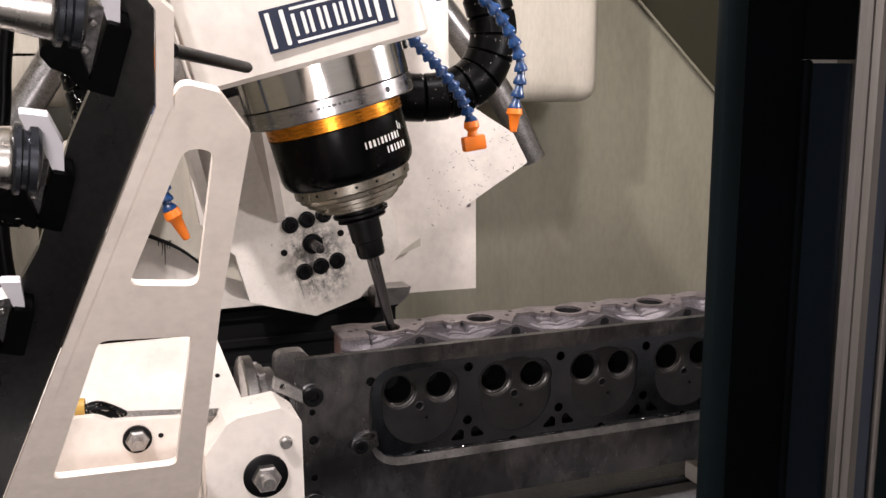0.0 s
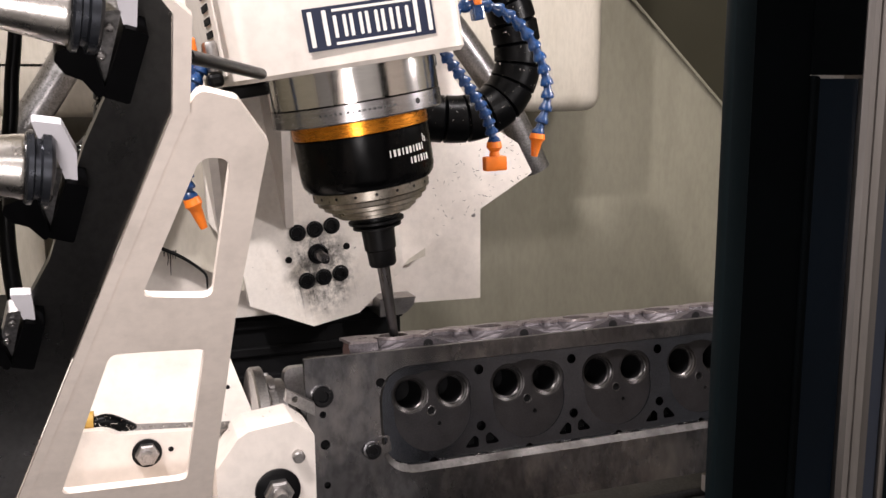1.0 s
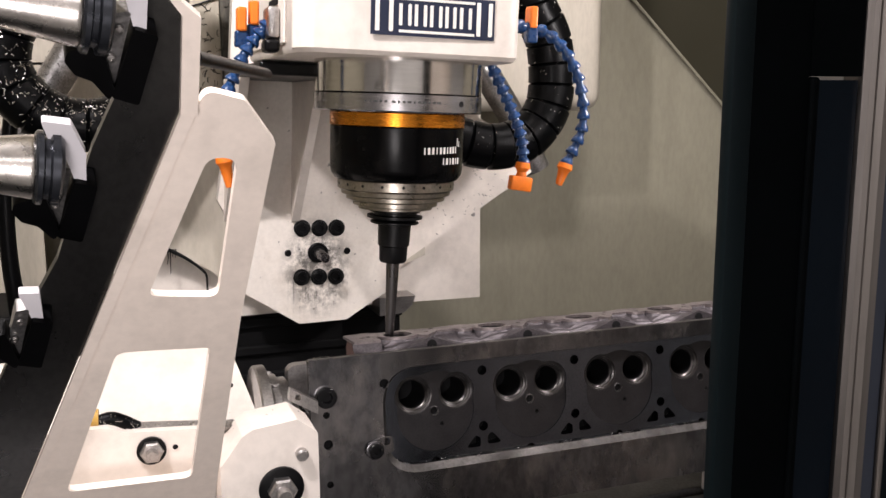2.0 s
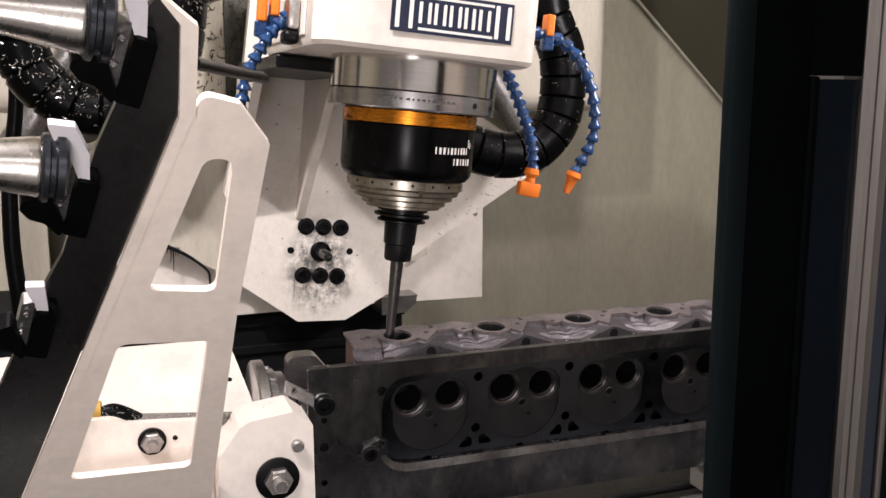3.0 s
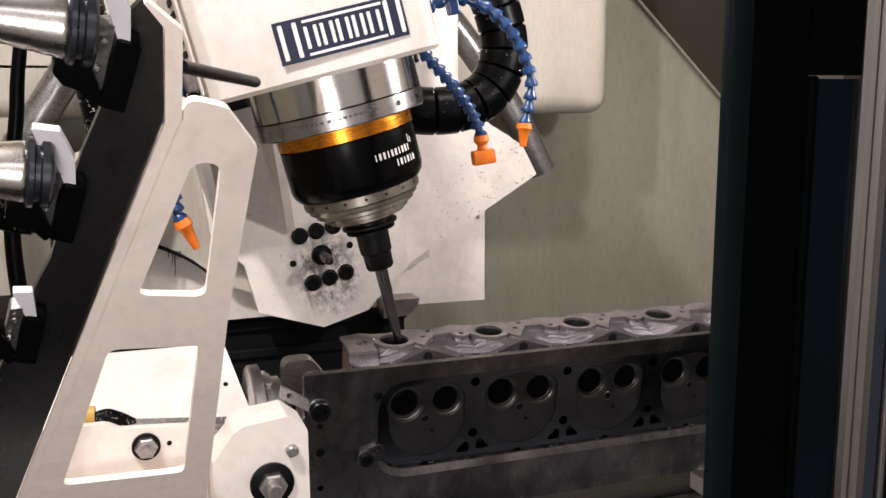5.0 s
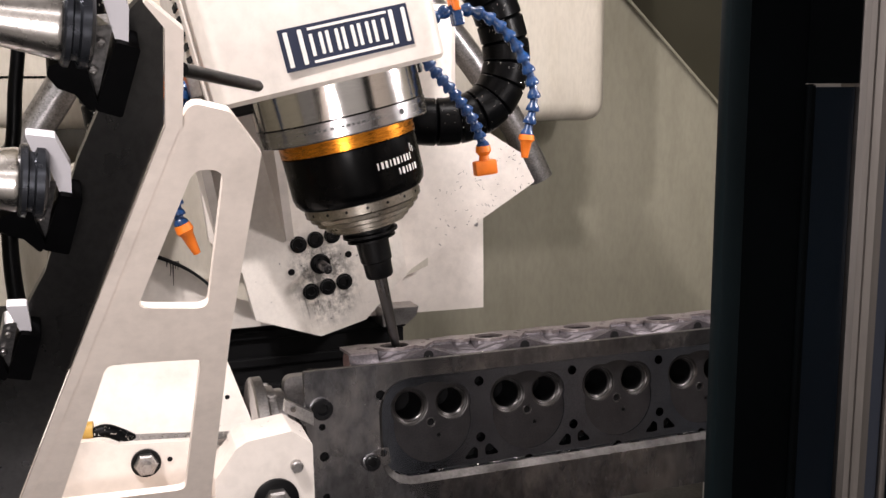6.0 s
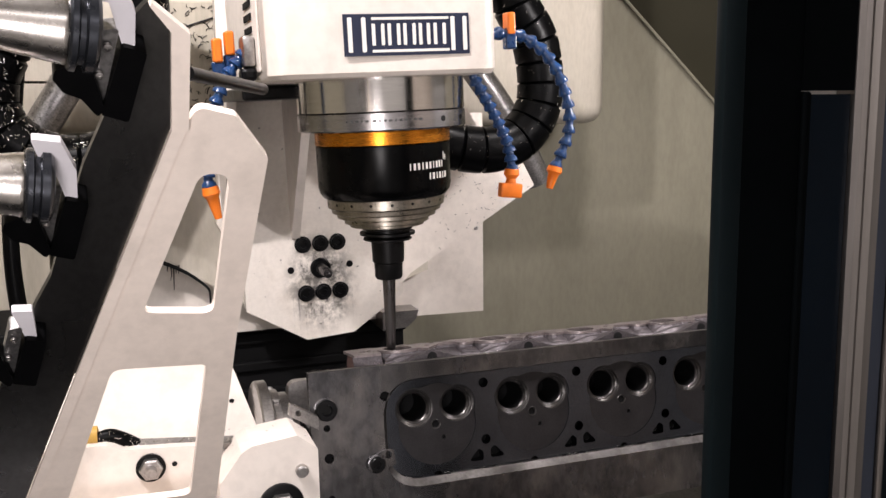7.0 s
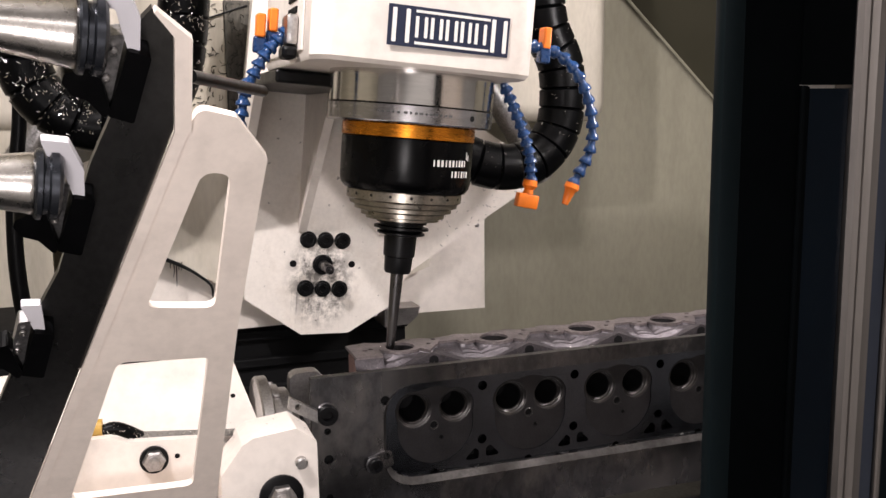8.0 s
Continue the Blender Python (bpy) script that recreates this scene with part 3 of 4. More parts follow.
def spindle_head():
    h = thing("spindle_head", HEAD_PIVOT, "cream tilting spindle head with black and amber motor spindle", "milling head")
    # face plate with its bolts
    outline = rounded([(0.168, 1.24), (0.168, 1.165), (0.256, 1.111), (0.330, 1.1145), (0.392, 1.155), (0.412, 1.166), (0.418, 1.26), (0.418, 1.62), (0.158, 1.62), (0.150, 1.42), (0.135, 1.30)], [0.004, 0.004, 0.006, 0.006, 0.03, 0.01, 0, 0, 0, 0, 0])
    part("face_plate", sheet(outline, [], 1.341, 1.368), paint_dirty, h, "oil-streaked cream face plate")
    for z0, off in ((1.2585, 0.0), (1.1835, 0.0)):
        for i in range(3):
            x = 0.2585 + i * 0.0265
            # Raised black disc in place of a sunken counterbore.
            part("counterbore_disc", lathe([(0.0128, 0), (0.0128, 0.0012), (0.0118, 0.0016)], (x, 1.3405, z0), (0, -1, 0), 24), black, h, "", True)
            socket_screw(h, (x, 1.3395, z0), 0.0098, 0.006, name="face_bolt", label="black socket head bolt")
    part("pivot_boss", lathe([(0.0155, 0), (0.0155, 0.003), (0.0135, 0.004), (0.0120, 0.002)], (0.283, 1.341, 1.221), (0, -1, 0), 24), black, h, "", True)
    part("pivot_pin", lathe([(0.0075, 0), (0.0075, 0.052), (0.0066, 0.054), (0.0028, 0.0542), (0.0026, 0.050), (0.0004, 0.050)], (0.283, 1.341, 1.221), (0, -1, 0), 24), steel_dark, h, "steel locating pin", True)
    for x, z in ((0.2377, 1.221), (0.3285, 1.2225)):
        # Black disc carries the shade of a dowel hole.
        part("dowel_hole_disc", lathe([(0.0052, 0), (0.005, 0.001)], (x, 1.3405, z), (0, -1, 0), 18), black, h, "", True)
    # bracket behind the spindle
    # Shelf is black for the shadow under the housing.
    part("shelf", box(0.145, 0.405, 1.02, 1.341, 1.474, 1.489, 0.003), black, h, "bracket shelf, its shadow put in as black")
    for x in (0.150, 0.248, 0.375):
        bm = bmesh.new()
        tri = [(1.341, 1.27), (1.335, 1.27), (1.17, 1.474), (1.341, 1.474)]
        a = [bm.verts.new((x - 0.006, y, z)) for y, z in tri]
        b = [bm.verts.new((x + 0.006, y, z)) for y, z in tri]
        bm.faces.new(a), bm.faces.new(b)
        for i in range(4):
            bm.faces.new((a[i], a[(i + 1) % 4], b[(i + 1) % 4], b[i]))
        part("gusset", bm, paint, h, "cream gusset plate")
    # housing: rounded box with a slight belly
    w = rounded([(0.146, 0.84), (0.155, 0.817), (0.362, 0.814), (0.372, 0.86), (0.372, 1.12), (0.146, 1.12)], [0.02, 0.012, 0.024, 0.02, 0.02, 0.02], 6)
    bm = bmesh.new()
    levels = [(0.004, 1.4905), (0.0, 1.4945), (0.0, 1.80)]
    rings = []
    c = Vector((0.258, 0.965))
    for inset, z in levels:
        ring = []
        for p in w:
            q = Vector(p)
            q = q + (c - q).normalized() * inset
            ring.append(bm.verts.new((q.x, q.y, z)))
        rings.append(ring)
    for a, b in zip(rings, rings[1:]):
        for i in range(len(a)):
            j = (i + 1) % len(a)
            bm.faces.new((a[i], a[j], b[j], b[i]))
    bm.faces.new(rings[0]), bm.faces.new(rings[-1])
    housing = part("housing", bm, paint, h, "cream painted spindle housing", True)
    part("side_cover", box(0.1435, 0.1458, 0.87, 1.10, 1.50, 1.80, 0.001), paint, housing)
    for i in range(14):
        z = 1.513 + i * 0.0125
        # Black bar as the shade inside a vent slot.
        part("vent_slot", box(0.1420, 0.1437, 0.90, 0.945, z, z + 0.0062), void_black, housing)
    # maker's plate: navy field with plain white shapes in place of lettering
    plate = part("name_plate", box(0.2119, 0.3335, 0.8132, 0.8140, 1.5088, 1.5462, 0.0002), navy, housing, "navy and white maker's plate")
    for x0, x1, z0, z1 in ((0.2385, 0.3130, 1.5408, 1.5432), (0.2385, 0.3130, 1.5118, 1.5142)):
        part("print", box(x0, x1, 0.8127, 0.8133, z0, z1), white_print, plate)
    for x0, wide, z0, z1 in ((0.2160, 0.0170, 1.5122, 1.5432), (0.2385, 0.0120, 1.5180, 1.5375), (0.2535, 0.0120, 1.5180, 1.5375), (0.2685, 0.0120, 1.5180, 1.5375),
                             (0.2835, 0.0110, 1.5180, 1.5375), (0.2980, 0.0120, 1.5180, 1.5375), (0.3150, 0.0160, 1.5122, 1.5432)):
        t = 0.0040 if wide > 0.015 else 0.0032
        bar = rounded([(x0, z0), (x0 + t, z0), (x0 + t, z1), (x0, z1)], 0.0006, 2)
        part("print", sheet(bar, [], 0.8127, 0.8133), white_print, plate)
        bar = rounded([(x0 + wide - t, z0), (x0 + wide, z0), (x0 + wide, z1), (x0 + wide - t, z1)], 0.0012, 2)
        part("print", sheet(bar, [], 0.8127, 0.8133), white_print, plate)
    # spindle
    at = lambda prof: lathe([(r, z) for r, z in prof], (SX, SY, 0), (0, 0, 1), 96)
    part("flange_ring", at([(0.060, 1.492), (0.0885, 1.492), (0.0885, 1.4580), (0.0872, 1.4572)]), steel, h, "polished steel spindle flange", True)
    ring = part("lower_ring", at([(0.0872, 1.4570), (0.0890, 1.4563), (0.0890, 1.4402), (0.0875, 1.4388), (0.060, 1.4388)]), steel_ring, h, "steel spindle ring with engraved line", True)
    for a in (-62, -40, 160, 100):
        d = Vector((math.cos(radians(a)), math.sin(radians(a)), 0))
        # No real hole here: black disc for its shade.
        part("grub_hole_disc", lathe([(0.0031, 0), (0.0029, 0.0006)], Vector((SX, SY, 1.4485)) + d * 0.0888, d, 14), black, ring, "", True)
    for i in range(15):
        a = radians(-128 + i * 3.3 + (1.5 if i > 4 else 0))
        d = Vector((math.cos(a), math.sin(a), 0))
        w = 0.0010 + 0.0009 * ((i * 7) % 3) / 2
        bm = box(-w, w, -0.0003, 0.0003, -0.0011, 0.0011)
        m = Matrix.Translation(Vector((SX, SY, 1.449)) + d * 0.0890) @ d.to_track_quat("Y", "Z").to_matrix().to_4x4()
        bmesh.ops.transform(bm, matrix=m, verts=bm.verts)
        part("engraving", bm, grey_print, ring)
    part("amber_ring", at([(0.060, 1.4388), (0.0700, 1.4386), (0.0718, 1.4375), (0.0718, 1.4245), (0.0700, 1.4240)]), gold, h, "amber anodised ring", True)
    body = part("spindle_body", at([(0.0700, 1.4240), (0.0712, 1.4230), (0.0710, 1.3800), (0.0695, 1.3735), (0.0655, 1.3685), (0.060, 1.3683)]), black_anod, h, "black anodised spindle body", True)
    bars = [(-84 + 3.9 * i, 1.4010 + 0.0001 * i, 0.0026 if i % 3 else 0.0014, 0.0068) for i in range(10)]
    bars += [(-65 + 4.2 * i, 1.3905, 0.0028 if i % 2 else 0.0014, 0.0066) for i in range(6)] + [(-46, 1.4100, 0.0012, 0.008), (-43, 1.4080, 0.0012, 0.006)]
    for a, z, wdt, hgt in bars:
        d = Vector((math.cos(radians(a)), math.sin(radians(a)), 0))
        bm = box(-wdt / 2, wdt / 2, -0.0005, 0.0005, -hgt / 2, hgt / 2)
        m = Matrix.Translation(Vector((SX, SY, z)) + d * 0.0711) @ d.to_track_quat("Y", "Z").to_matrix().to_4x4()
        bmesh.ops.transform(bm, matrix=m, verts=bm.verts)
        part("print", bm, white_print, body)
    nose = part("nose_ring", at([(0.0605, 1.3682), (0.0625, 1.3672), (0.0625, 1.3580), (0.0590, 1.3560), (0.0585, 1.3520), (0.0530, 1.3500), (0.0530, 1.3462), (0.0480, 1.3450)]), nose_steel, h, "steel spindle nose rings", True)
    for i in range(18):
        a = 2 * math.pi * i / 18
        d = Vector((math.cos(a), math.sin(a), 0))
        # Again a black disc for the shade in the hole.
        part("grub_hole_disc", lathe([(0.0017, 0), (0.0015, 0.0005)], Vector((SX, SY, 1.363)) + d * 0.0623, d, 10), black, nose, "", True)
    part("nose_tip", at([(0.0480, 1.3450), (0.0455, 1.3440), (0.0455, 1.3400), (0.0400, 1.3385), (0.0400, 1.3360), (0.02, 1.3355)]), nose_steel, h, "", True)
    tilt = Vector((math.sin(radians(1.2)), 0, math.cos(radians(1.2))))
    low = lambda prof, n=40: lathe([(r, z - 1.336) for r, z in prof], (SX, SY, 1.336), tilt, n)
    holder = part("tool_holder", low([(0.0255, 1.336), (0.0275, 1.3345), (0.0275, 1.3320), (0.0235, 1.3310), (0.0235, 1.3290), (0.0300, 1.3282), (0.0300, 1.3255), (0.0240, 1.3245), (0.0225, 1.3225), (0.0262, 1.3215), (0.0262, 1.3198),
                                      (0.0180, 1.3180), (0.0172, 1.2955), (0.0155, 1.2940), (0.0150, 1.2790), (0.0135, 1.2765)]), black, h, "black collet tool holder", True)
    part("cutter", low([(0.0072, 1.2768), (0.0068, 1.262), (0.0058, 1.225), (0.0046, 1.195), (0.0046, 1.1885), (0.0034, 1.1860), (0.001, 1.1850)], 20), cutter_steel, holder, "slim tapered steel cutter", True)
    # coolant hoses
    part("hose_block", box(0.3725, 0.382, 0.875, 0.905, 1.515, 1.54, 0.003), black, h)
    valve_tap(h, (0.413, 0.90, 1.528))
    segment_hose(h, [(0.376, 0.89, 1.527), (0.413, 0.90, 1.533), (0.4485, 0.90, 1.5166), (0.4737, 0.90, 1.4796), (0.4818, 0.90, 1.4303), (0.4624, 0.90, 1.3855)], 16, ((0.4635, 0.90, 1.388), (0.4555, 0.90, 1.364)))
    segment_hose(h, [(0.369, 0.90, 1.490), (0.3891, 0.90, 1.4549), (0.4066, 0.90, 1.4177), (0.4115, 0.90, 1.3869)], 11, ((0.4113, 0.90, 1.389), (0.4075, 0.90, 1.358)), True)
    part("hose_block", box(0.1310, 0.1435, 0.885, 0.915, 1.505, 1.535, 0.004), steel_dull, h, "", True)
    part("hose_elbow", box(0.1290, 0.1435, 0.886, 0.914, 1.4915, 1.5048, 0.004), black, h, "black hose elbow")
    valve_tap(h, (0.1102, 0.912, 1.5080))
    valve_tap(h, (0.1224, 0.915, 1.5148))
    segment_hose(h, [(0.1433, 0.90, 1.5310), (0.1303, 0.90, 1.5149), (0.1149, 0.90, 1.4953), (0.1050, 0.90, 1.4752), (0.0962, 0.90, 1.4553), (0.0960, 0.90, 1.4440), (0.0905, 0.90, 1.4046), (0.0913, 0.90, 1.392)], 15, ((0.0912, 0.90, 1.393), (0.0975, 0.90, 1.361)))
    # black corrugated hose loops behind
    for pts, ribs in (([(0.535, 1.2, 1.68), (0.553, 1.2, 1.60), (0.585, 1.2, 1.54), (0.590, 1.2, 1.46), (0.560, 1.2, 1.41), (0.51, 1.2, 1.392), (0.455, 1.21, 1.40), (0.42, 1.23, 1.42)], 15),
                      ([(-0.098, 1.25, 1.68), (-0.106, 1.25, 1.57), (-0.128, 1.25, 1.515), (-0.130, 1.25, 1.472), (-0.106, 1.25, 1.434), (-0.062, 1.25, 1.410), (-0.012, 1.25, 1.411), (0.03, 1.27, 1.44), (0.055, 1.27, 1.50), (0.06, 1.27, 1.66)], 19)):
        p, r = corrugated(pts, 0.0300, 0.0335, ribs, 12)
        hose = part("corrugated_hose", sweep(p, r, 20), black_soft, h, "black corrugated cable conduit loop", True)
        few = pts[0][0] > 0
        tagged(part("metal_chips", chips(along_hose(p, 0.0338, 150 if few else 1000), 0.004 if few else 0.006), chip_steel, hose, "bright steel swarf"), kind="stuff")
    return h


# ---- work: fixture and cylinder head ----
FACE, PLATE = 0.8925, 0.8835
CHAMBERS = [0.3018 + 0.1131 * i for i in range(4)]


def work_fixture():
    f = thing("work_fixture", WORK_PIVOT, "dark steel fixture frame clamped round the cylinder head", "fixture")
    window = rounded([(0.2445, 1.0590), (0.6925, 1.0590), (0.6925, 1.1635), (0.2445, 1.1635)], [0.036, 0.034, 0.036, 0.038], 8)
    grown = rounded([(0.2405, 1.0515), (0.6965, 1.0515), (0.6965, 1.1650), (0.2405, 1.1650)], [0.040, 0.038, 0.038, 0.040], 8)
    holes = [circle(0.1812, 1.0939, 0.005), circle(0.1805, 1.1246, 0.0035), circle(0.1812, 1.0524, 0.0035), circle(0.2430, 1.1503, 0.0050)]
    outline = rounded([(0.1645, 1.0), (0.96, 1.0), (0.96, 1.1822), (0.1645, 1.1822)], 0.0015, 2)
    part("frame_plate", sheet(outline, [grown, *holes], PLATE, PLATE + 0.0045), steel_dark, f, "dark mottled steel frame plate with rounded window")
    part("frame_back", sheet(outline, [window, *holes], PLATE + 0.0046, FACE - 0.0003), steel_dark, f)
    bm = bmesh.new()
    outer = [bm.verts.new((x, PLATE - 0.0001, z)) for x, z in grown]
    inner = [bm.verts.new((x, PLATE + 0.0047, z)) for x, z in window]
    for i in range(len(outer)):
        j = (i + 1) % len(outer)
        bm.faces.new((outer[i], outer[j], inner[j], inner[i]))
    # Black floors give the plate holes their shade.
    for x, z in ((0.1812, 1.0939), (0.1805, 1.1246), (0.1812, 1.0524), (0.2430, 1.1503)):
        part("shaded_hole_floor", lathe([(0.0052, 0), (0.005, 0.0005)], (x, FACE - 0.0010, z), (0, -1, 0), 18), void_black, f)
    part("window_chamfer", bm, steel_worn, f, "worn bright window chamfer", True)
    part("top_edge", sheet([(0.1655, 1.1812), (0.959, 1.1812), (0.959, 1.1826), (0.1655, 1.1826)], [], PLATE + 0.0004, FACE - 0.0008), steel_edge, f, "worn top edge")
    part("top_rail", box(0.206, 0.96, FACE + 0.0003, 0.8975, 1.166, 1.1805, 0.001), steel_dark, f)
    part("bottom_rail", box(0.1645, 0.96, FACE + 0.0003, 0.99, 1.0, 1.040, 0.002), steel_dark, f)
    part("end_plate", box(0.1645, 0.180, FACE + 0.0003, 0.965, 1.0, 1.125, 0.002), steel_dark, f)
    lug = rounded([(0.1585, 1.06), (0.206, 1.06), (0.206, 1.142), (0.190, 1.1625), (0.1585, 1.1625)], [0, 0, 0.006, 0.012, 0.012], 6)
    part("lug", sheet(lug, [], 0.973, 0.992), steel_dull, f, "round-cornered grey lug")
    for z in (1.1442, 1.0228):
        socket_screw(f, (0.1801, PLATE, z), 0.0108, 0.010, name="clamp_screw", mat=black)
        part("washer", lathe([(0.0119, 0), (0.0119, 0.0010), (0.0112, 0.0014)], (0.1801, PLATE - 0.0001, z), (0, -1, 0), 24), steel_dark, f, "", True)
    lie = [(Vector((0.17 + random.random() ** 2.2 * 0.5, random.uniform(PLATE + 0.002, FACE - 0.001), 1.1830)), Vector((0, 0, 1))) for _ in range(110)]
    tagged(part("metal_chips", chips(lie, 0.003), chip_steel, f, "fine bright swarf"), kind="stuff")
    low = [(Vector((0.26 + random.random() * 0.4, random.uniform(PLATE + 0.005, FACE - 0.001), 1.0594)), Vector((0, 0, 1))) for _ in range(80)]
    tagged(part("metal_chips", chips(low, 0.003), chip_steel, f, "fine bright swarf"), kind="stuff")
    clip = part("clip", sheet(rounded([(0.2225, 1.0755), (0.2355, 1.0755), (0.2500, 1.0790), (0.2480, 1.0960), (0.2400, 1.0960), (0.2225, 1.0905)], 0.003), [circle(0.2420, 1.0905, 0.0040, n=14)], PLATE - 0.004, PLATE - 0.0004), steel_dark, f, "small steel hold-down clip")
    part("washer", lathe([(0.0098, 0), (0.0098, 0.0012), (0.0088, 0.0016)], (0.2292, PLATE - 0.004, 1.0828), (0, -1, 0), 24), steel_dark, clip, "", True)
    socket_screw(clip, (0.2292, PLATE - 0.0055, 1.0828), 0.0078, 0.005, name="clamp_screw", mat=black)
    part("shaft_flange", lathe([(0.02, 0.0), (0.05, 0.0), (0.05, 0.006), (0.046, 0.008)], (0.158, 0.9342, 1.0856), (-1, 0, 0), 40), steel_dull, f, "ground steel rotary flange", True)
    return f


def chamber_outline(c, grow=0.0):
    out = []
    for i in range(72):
        a = 2 * math.pi * i / 72
        d = (math.cos(a), math.sin(a))
        best = 0.0435
        for vx, vz, r in ((-0.0240, 0.0190, 0.0222), (0.0230, 0.0190, 0.0212)):
            b = d[0] * vx + d[1] * vz
            disc = b * b - (vx * vx + vz * vz) + r * r
            if disc > 0:
                best = max(best, b + math.sqrt(disc))
        best += grow
        out.append((c + best * d[0], 1.1125 + best * d[1]))
    return out


def tri_hole(cx, cz, flip):
    pts = [(-0.0095, -0.006), (0.0085, -0.006), (0.0085, 0.0035), (0.0035, 0.0075)]
    if flip:
        pts = [(-x, z) for x, z in pts][::-1]
    return rounded([(cx + x, cz + z) for x, z in pts], 0.0028, 3)


PORTS = [0.2755 + 0.1126 * i for i in range(4)]
DECK, PORT_Y, CAST_Y = 1.1920, 0.9360, 0.8990


def flange_edge(x):
    """Front edge of the machined port flange."""
    k = round((x - PORTS[0]) / 0.1126)
    u = x - PORTS[0] - 0.1126 * k
    edge = 0.9400
    if abs(u) < 0.0235:
        edge = PORT_Y - 0.0212 * (1 - (u / 0.0235) ** 2) ** 0.5
    for bx, r, dy in ((-0.0337, 0.0105, 0.0105), (0.0335, 0.0120, 0.0100)):
        e = 1 - ((u - bx) / r) ** 2
        if e > 0:
            edge = min(edge, 0.9385 - dy * e ** 0.5)
    v = abs(x - 0.3025 - 0.1133 * round((x - 0.3025) / 0.1133))
    if v < 0.011:
        edge = min(edge, 0.9110 + 1.5 * v)
    return 0.9090 if x < 0.250 else edge


def flange_back(x):
    return 0.9600 + 0.0035 * math.sin(x * 112) + 0.0015 * math.sin(x * 290)


def deck_height(x, y):
    """Height of the casting's port side: the seat of the flange, hollow flanks before it, tents over the side holes."""
    base = 1.1775
    k = round((x - PORTS[0]) / 0.1126)
    u = x - PORTS[0] - 0.1126 * k
    edge, back = flange_edge(x), flange_back(x)
    if edge <= y <= back:
        z = DECK - 0.0026
    elif y > back:
        z = DECK - 0.008 - (y - back) * 0.5
    else:
        f = max(0.0, (y - CAST_Y) / max(1e-4, edge - CAST_Y))
        v = abs(x - 0.3025 - 0.1133 * round((x - 0.3025) / 0.1133))
        front = base + 0.0145 * max(0.0, 1 - v / 0.040)
        z = front + (DECK - 0.0050 - front) * f ** 1.8
        hollow = min(1.0, max(0.0, (v - 0.016) / 0.014))
        bow = 0.0035 * (u / 0.03) ** 2
        z += hollow * (0.0015 * math.exp(-((y - 0.9105 - bow) / 0.0020) ** 2) - 0.0012 * math.exp(-((y - 0.9055 - bow) / 0.0022) ** 2) + 0.0012 * math.exp(-((y - 0.9165 - bow) / 0.0016) ** 2))
    e = math.hypot(u / 0.0168, (y - PORT_Y) / 0.0168)
    if e < 1.0:
        z = DECK - min(0.030, 0.004 + (1 - e) * 0.35)
    return z + 0.0004 * noise.noise(Vector((x * 170, y * 170, 3)))


def port_flange(c):
    """The flat machined flange round all ports, with its bolt holes."""
    n = 420
    xs = [0.2195 + (0.7560 - 0.2195) * i / n for i in range(n + 1)]
    loop = [(x, flange_edge(x)) for x in xs] + [(x, flange_back(x)) for x in xs[::-1][::6]]
    holes = []
    for p in PORTS:
        holes.append(circle(p, PORT_Y, 0.0160, n=40))
        for u, y in ((-0.0337, 0.9360), (0.0335, 0.9365), (0.0440, 0.9510)):
            holes.append(circle(p + u, y, 0.0031, n=14))
    holes.append(circle(0.2345, 0.9330, 0.0034, n=14))
    lay = Matrix(((1, 0, 0, 0), (0, 0, 1, 0), (0, -1, 0, DECK), (0, 0, 0, 1)))
    flange = part("port_flange", sheet(loop, holes, 0.0, 0.0030, to=lay), flange_iron, c, "flat machined exhaust port flange")
    # Shade in the flange holes: black floors, and dark walls in the bores.
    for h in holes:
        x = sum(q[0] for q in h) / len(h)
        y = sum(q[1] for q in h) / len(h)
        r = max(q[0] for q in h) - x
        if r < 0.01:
            part("shaded_hole_floor", lathe([(r, 0.0), (r - 0.0003, 0.0003)], (x, y, DECK - 0.0028), (0, 0, 1), 14), void_black, flange)
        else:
            part("port_bore", lathe([(r + 0.0004, 0.0), (r, -0.003), (r * 0.92, -0.016), (r * 0.86, -0.028), (0.001, -0.0285)], (x, y, DECK - 0.0029), (0, 0, 1), 32, cap=False), chamber_iron, flange, "dark port bore", True)
    return flange


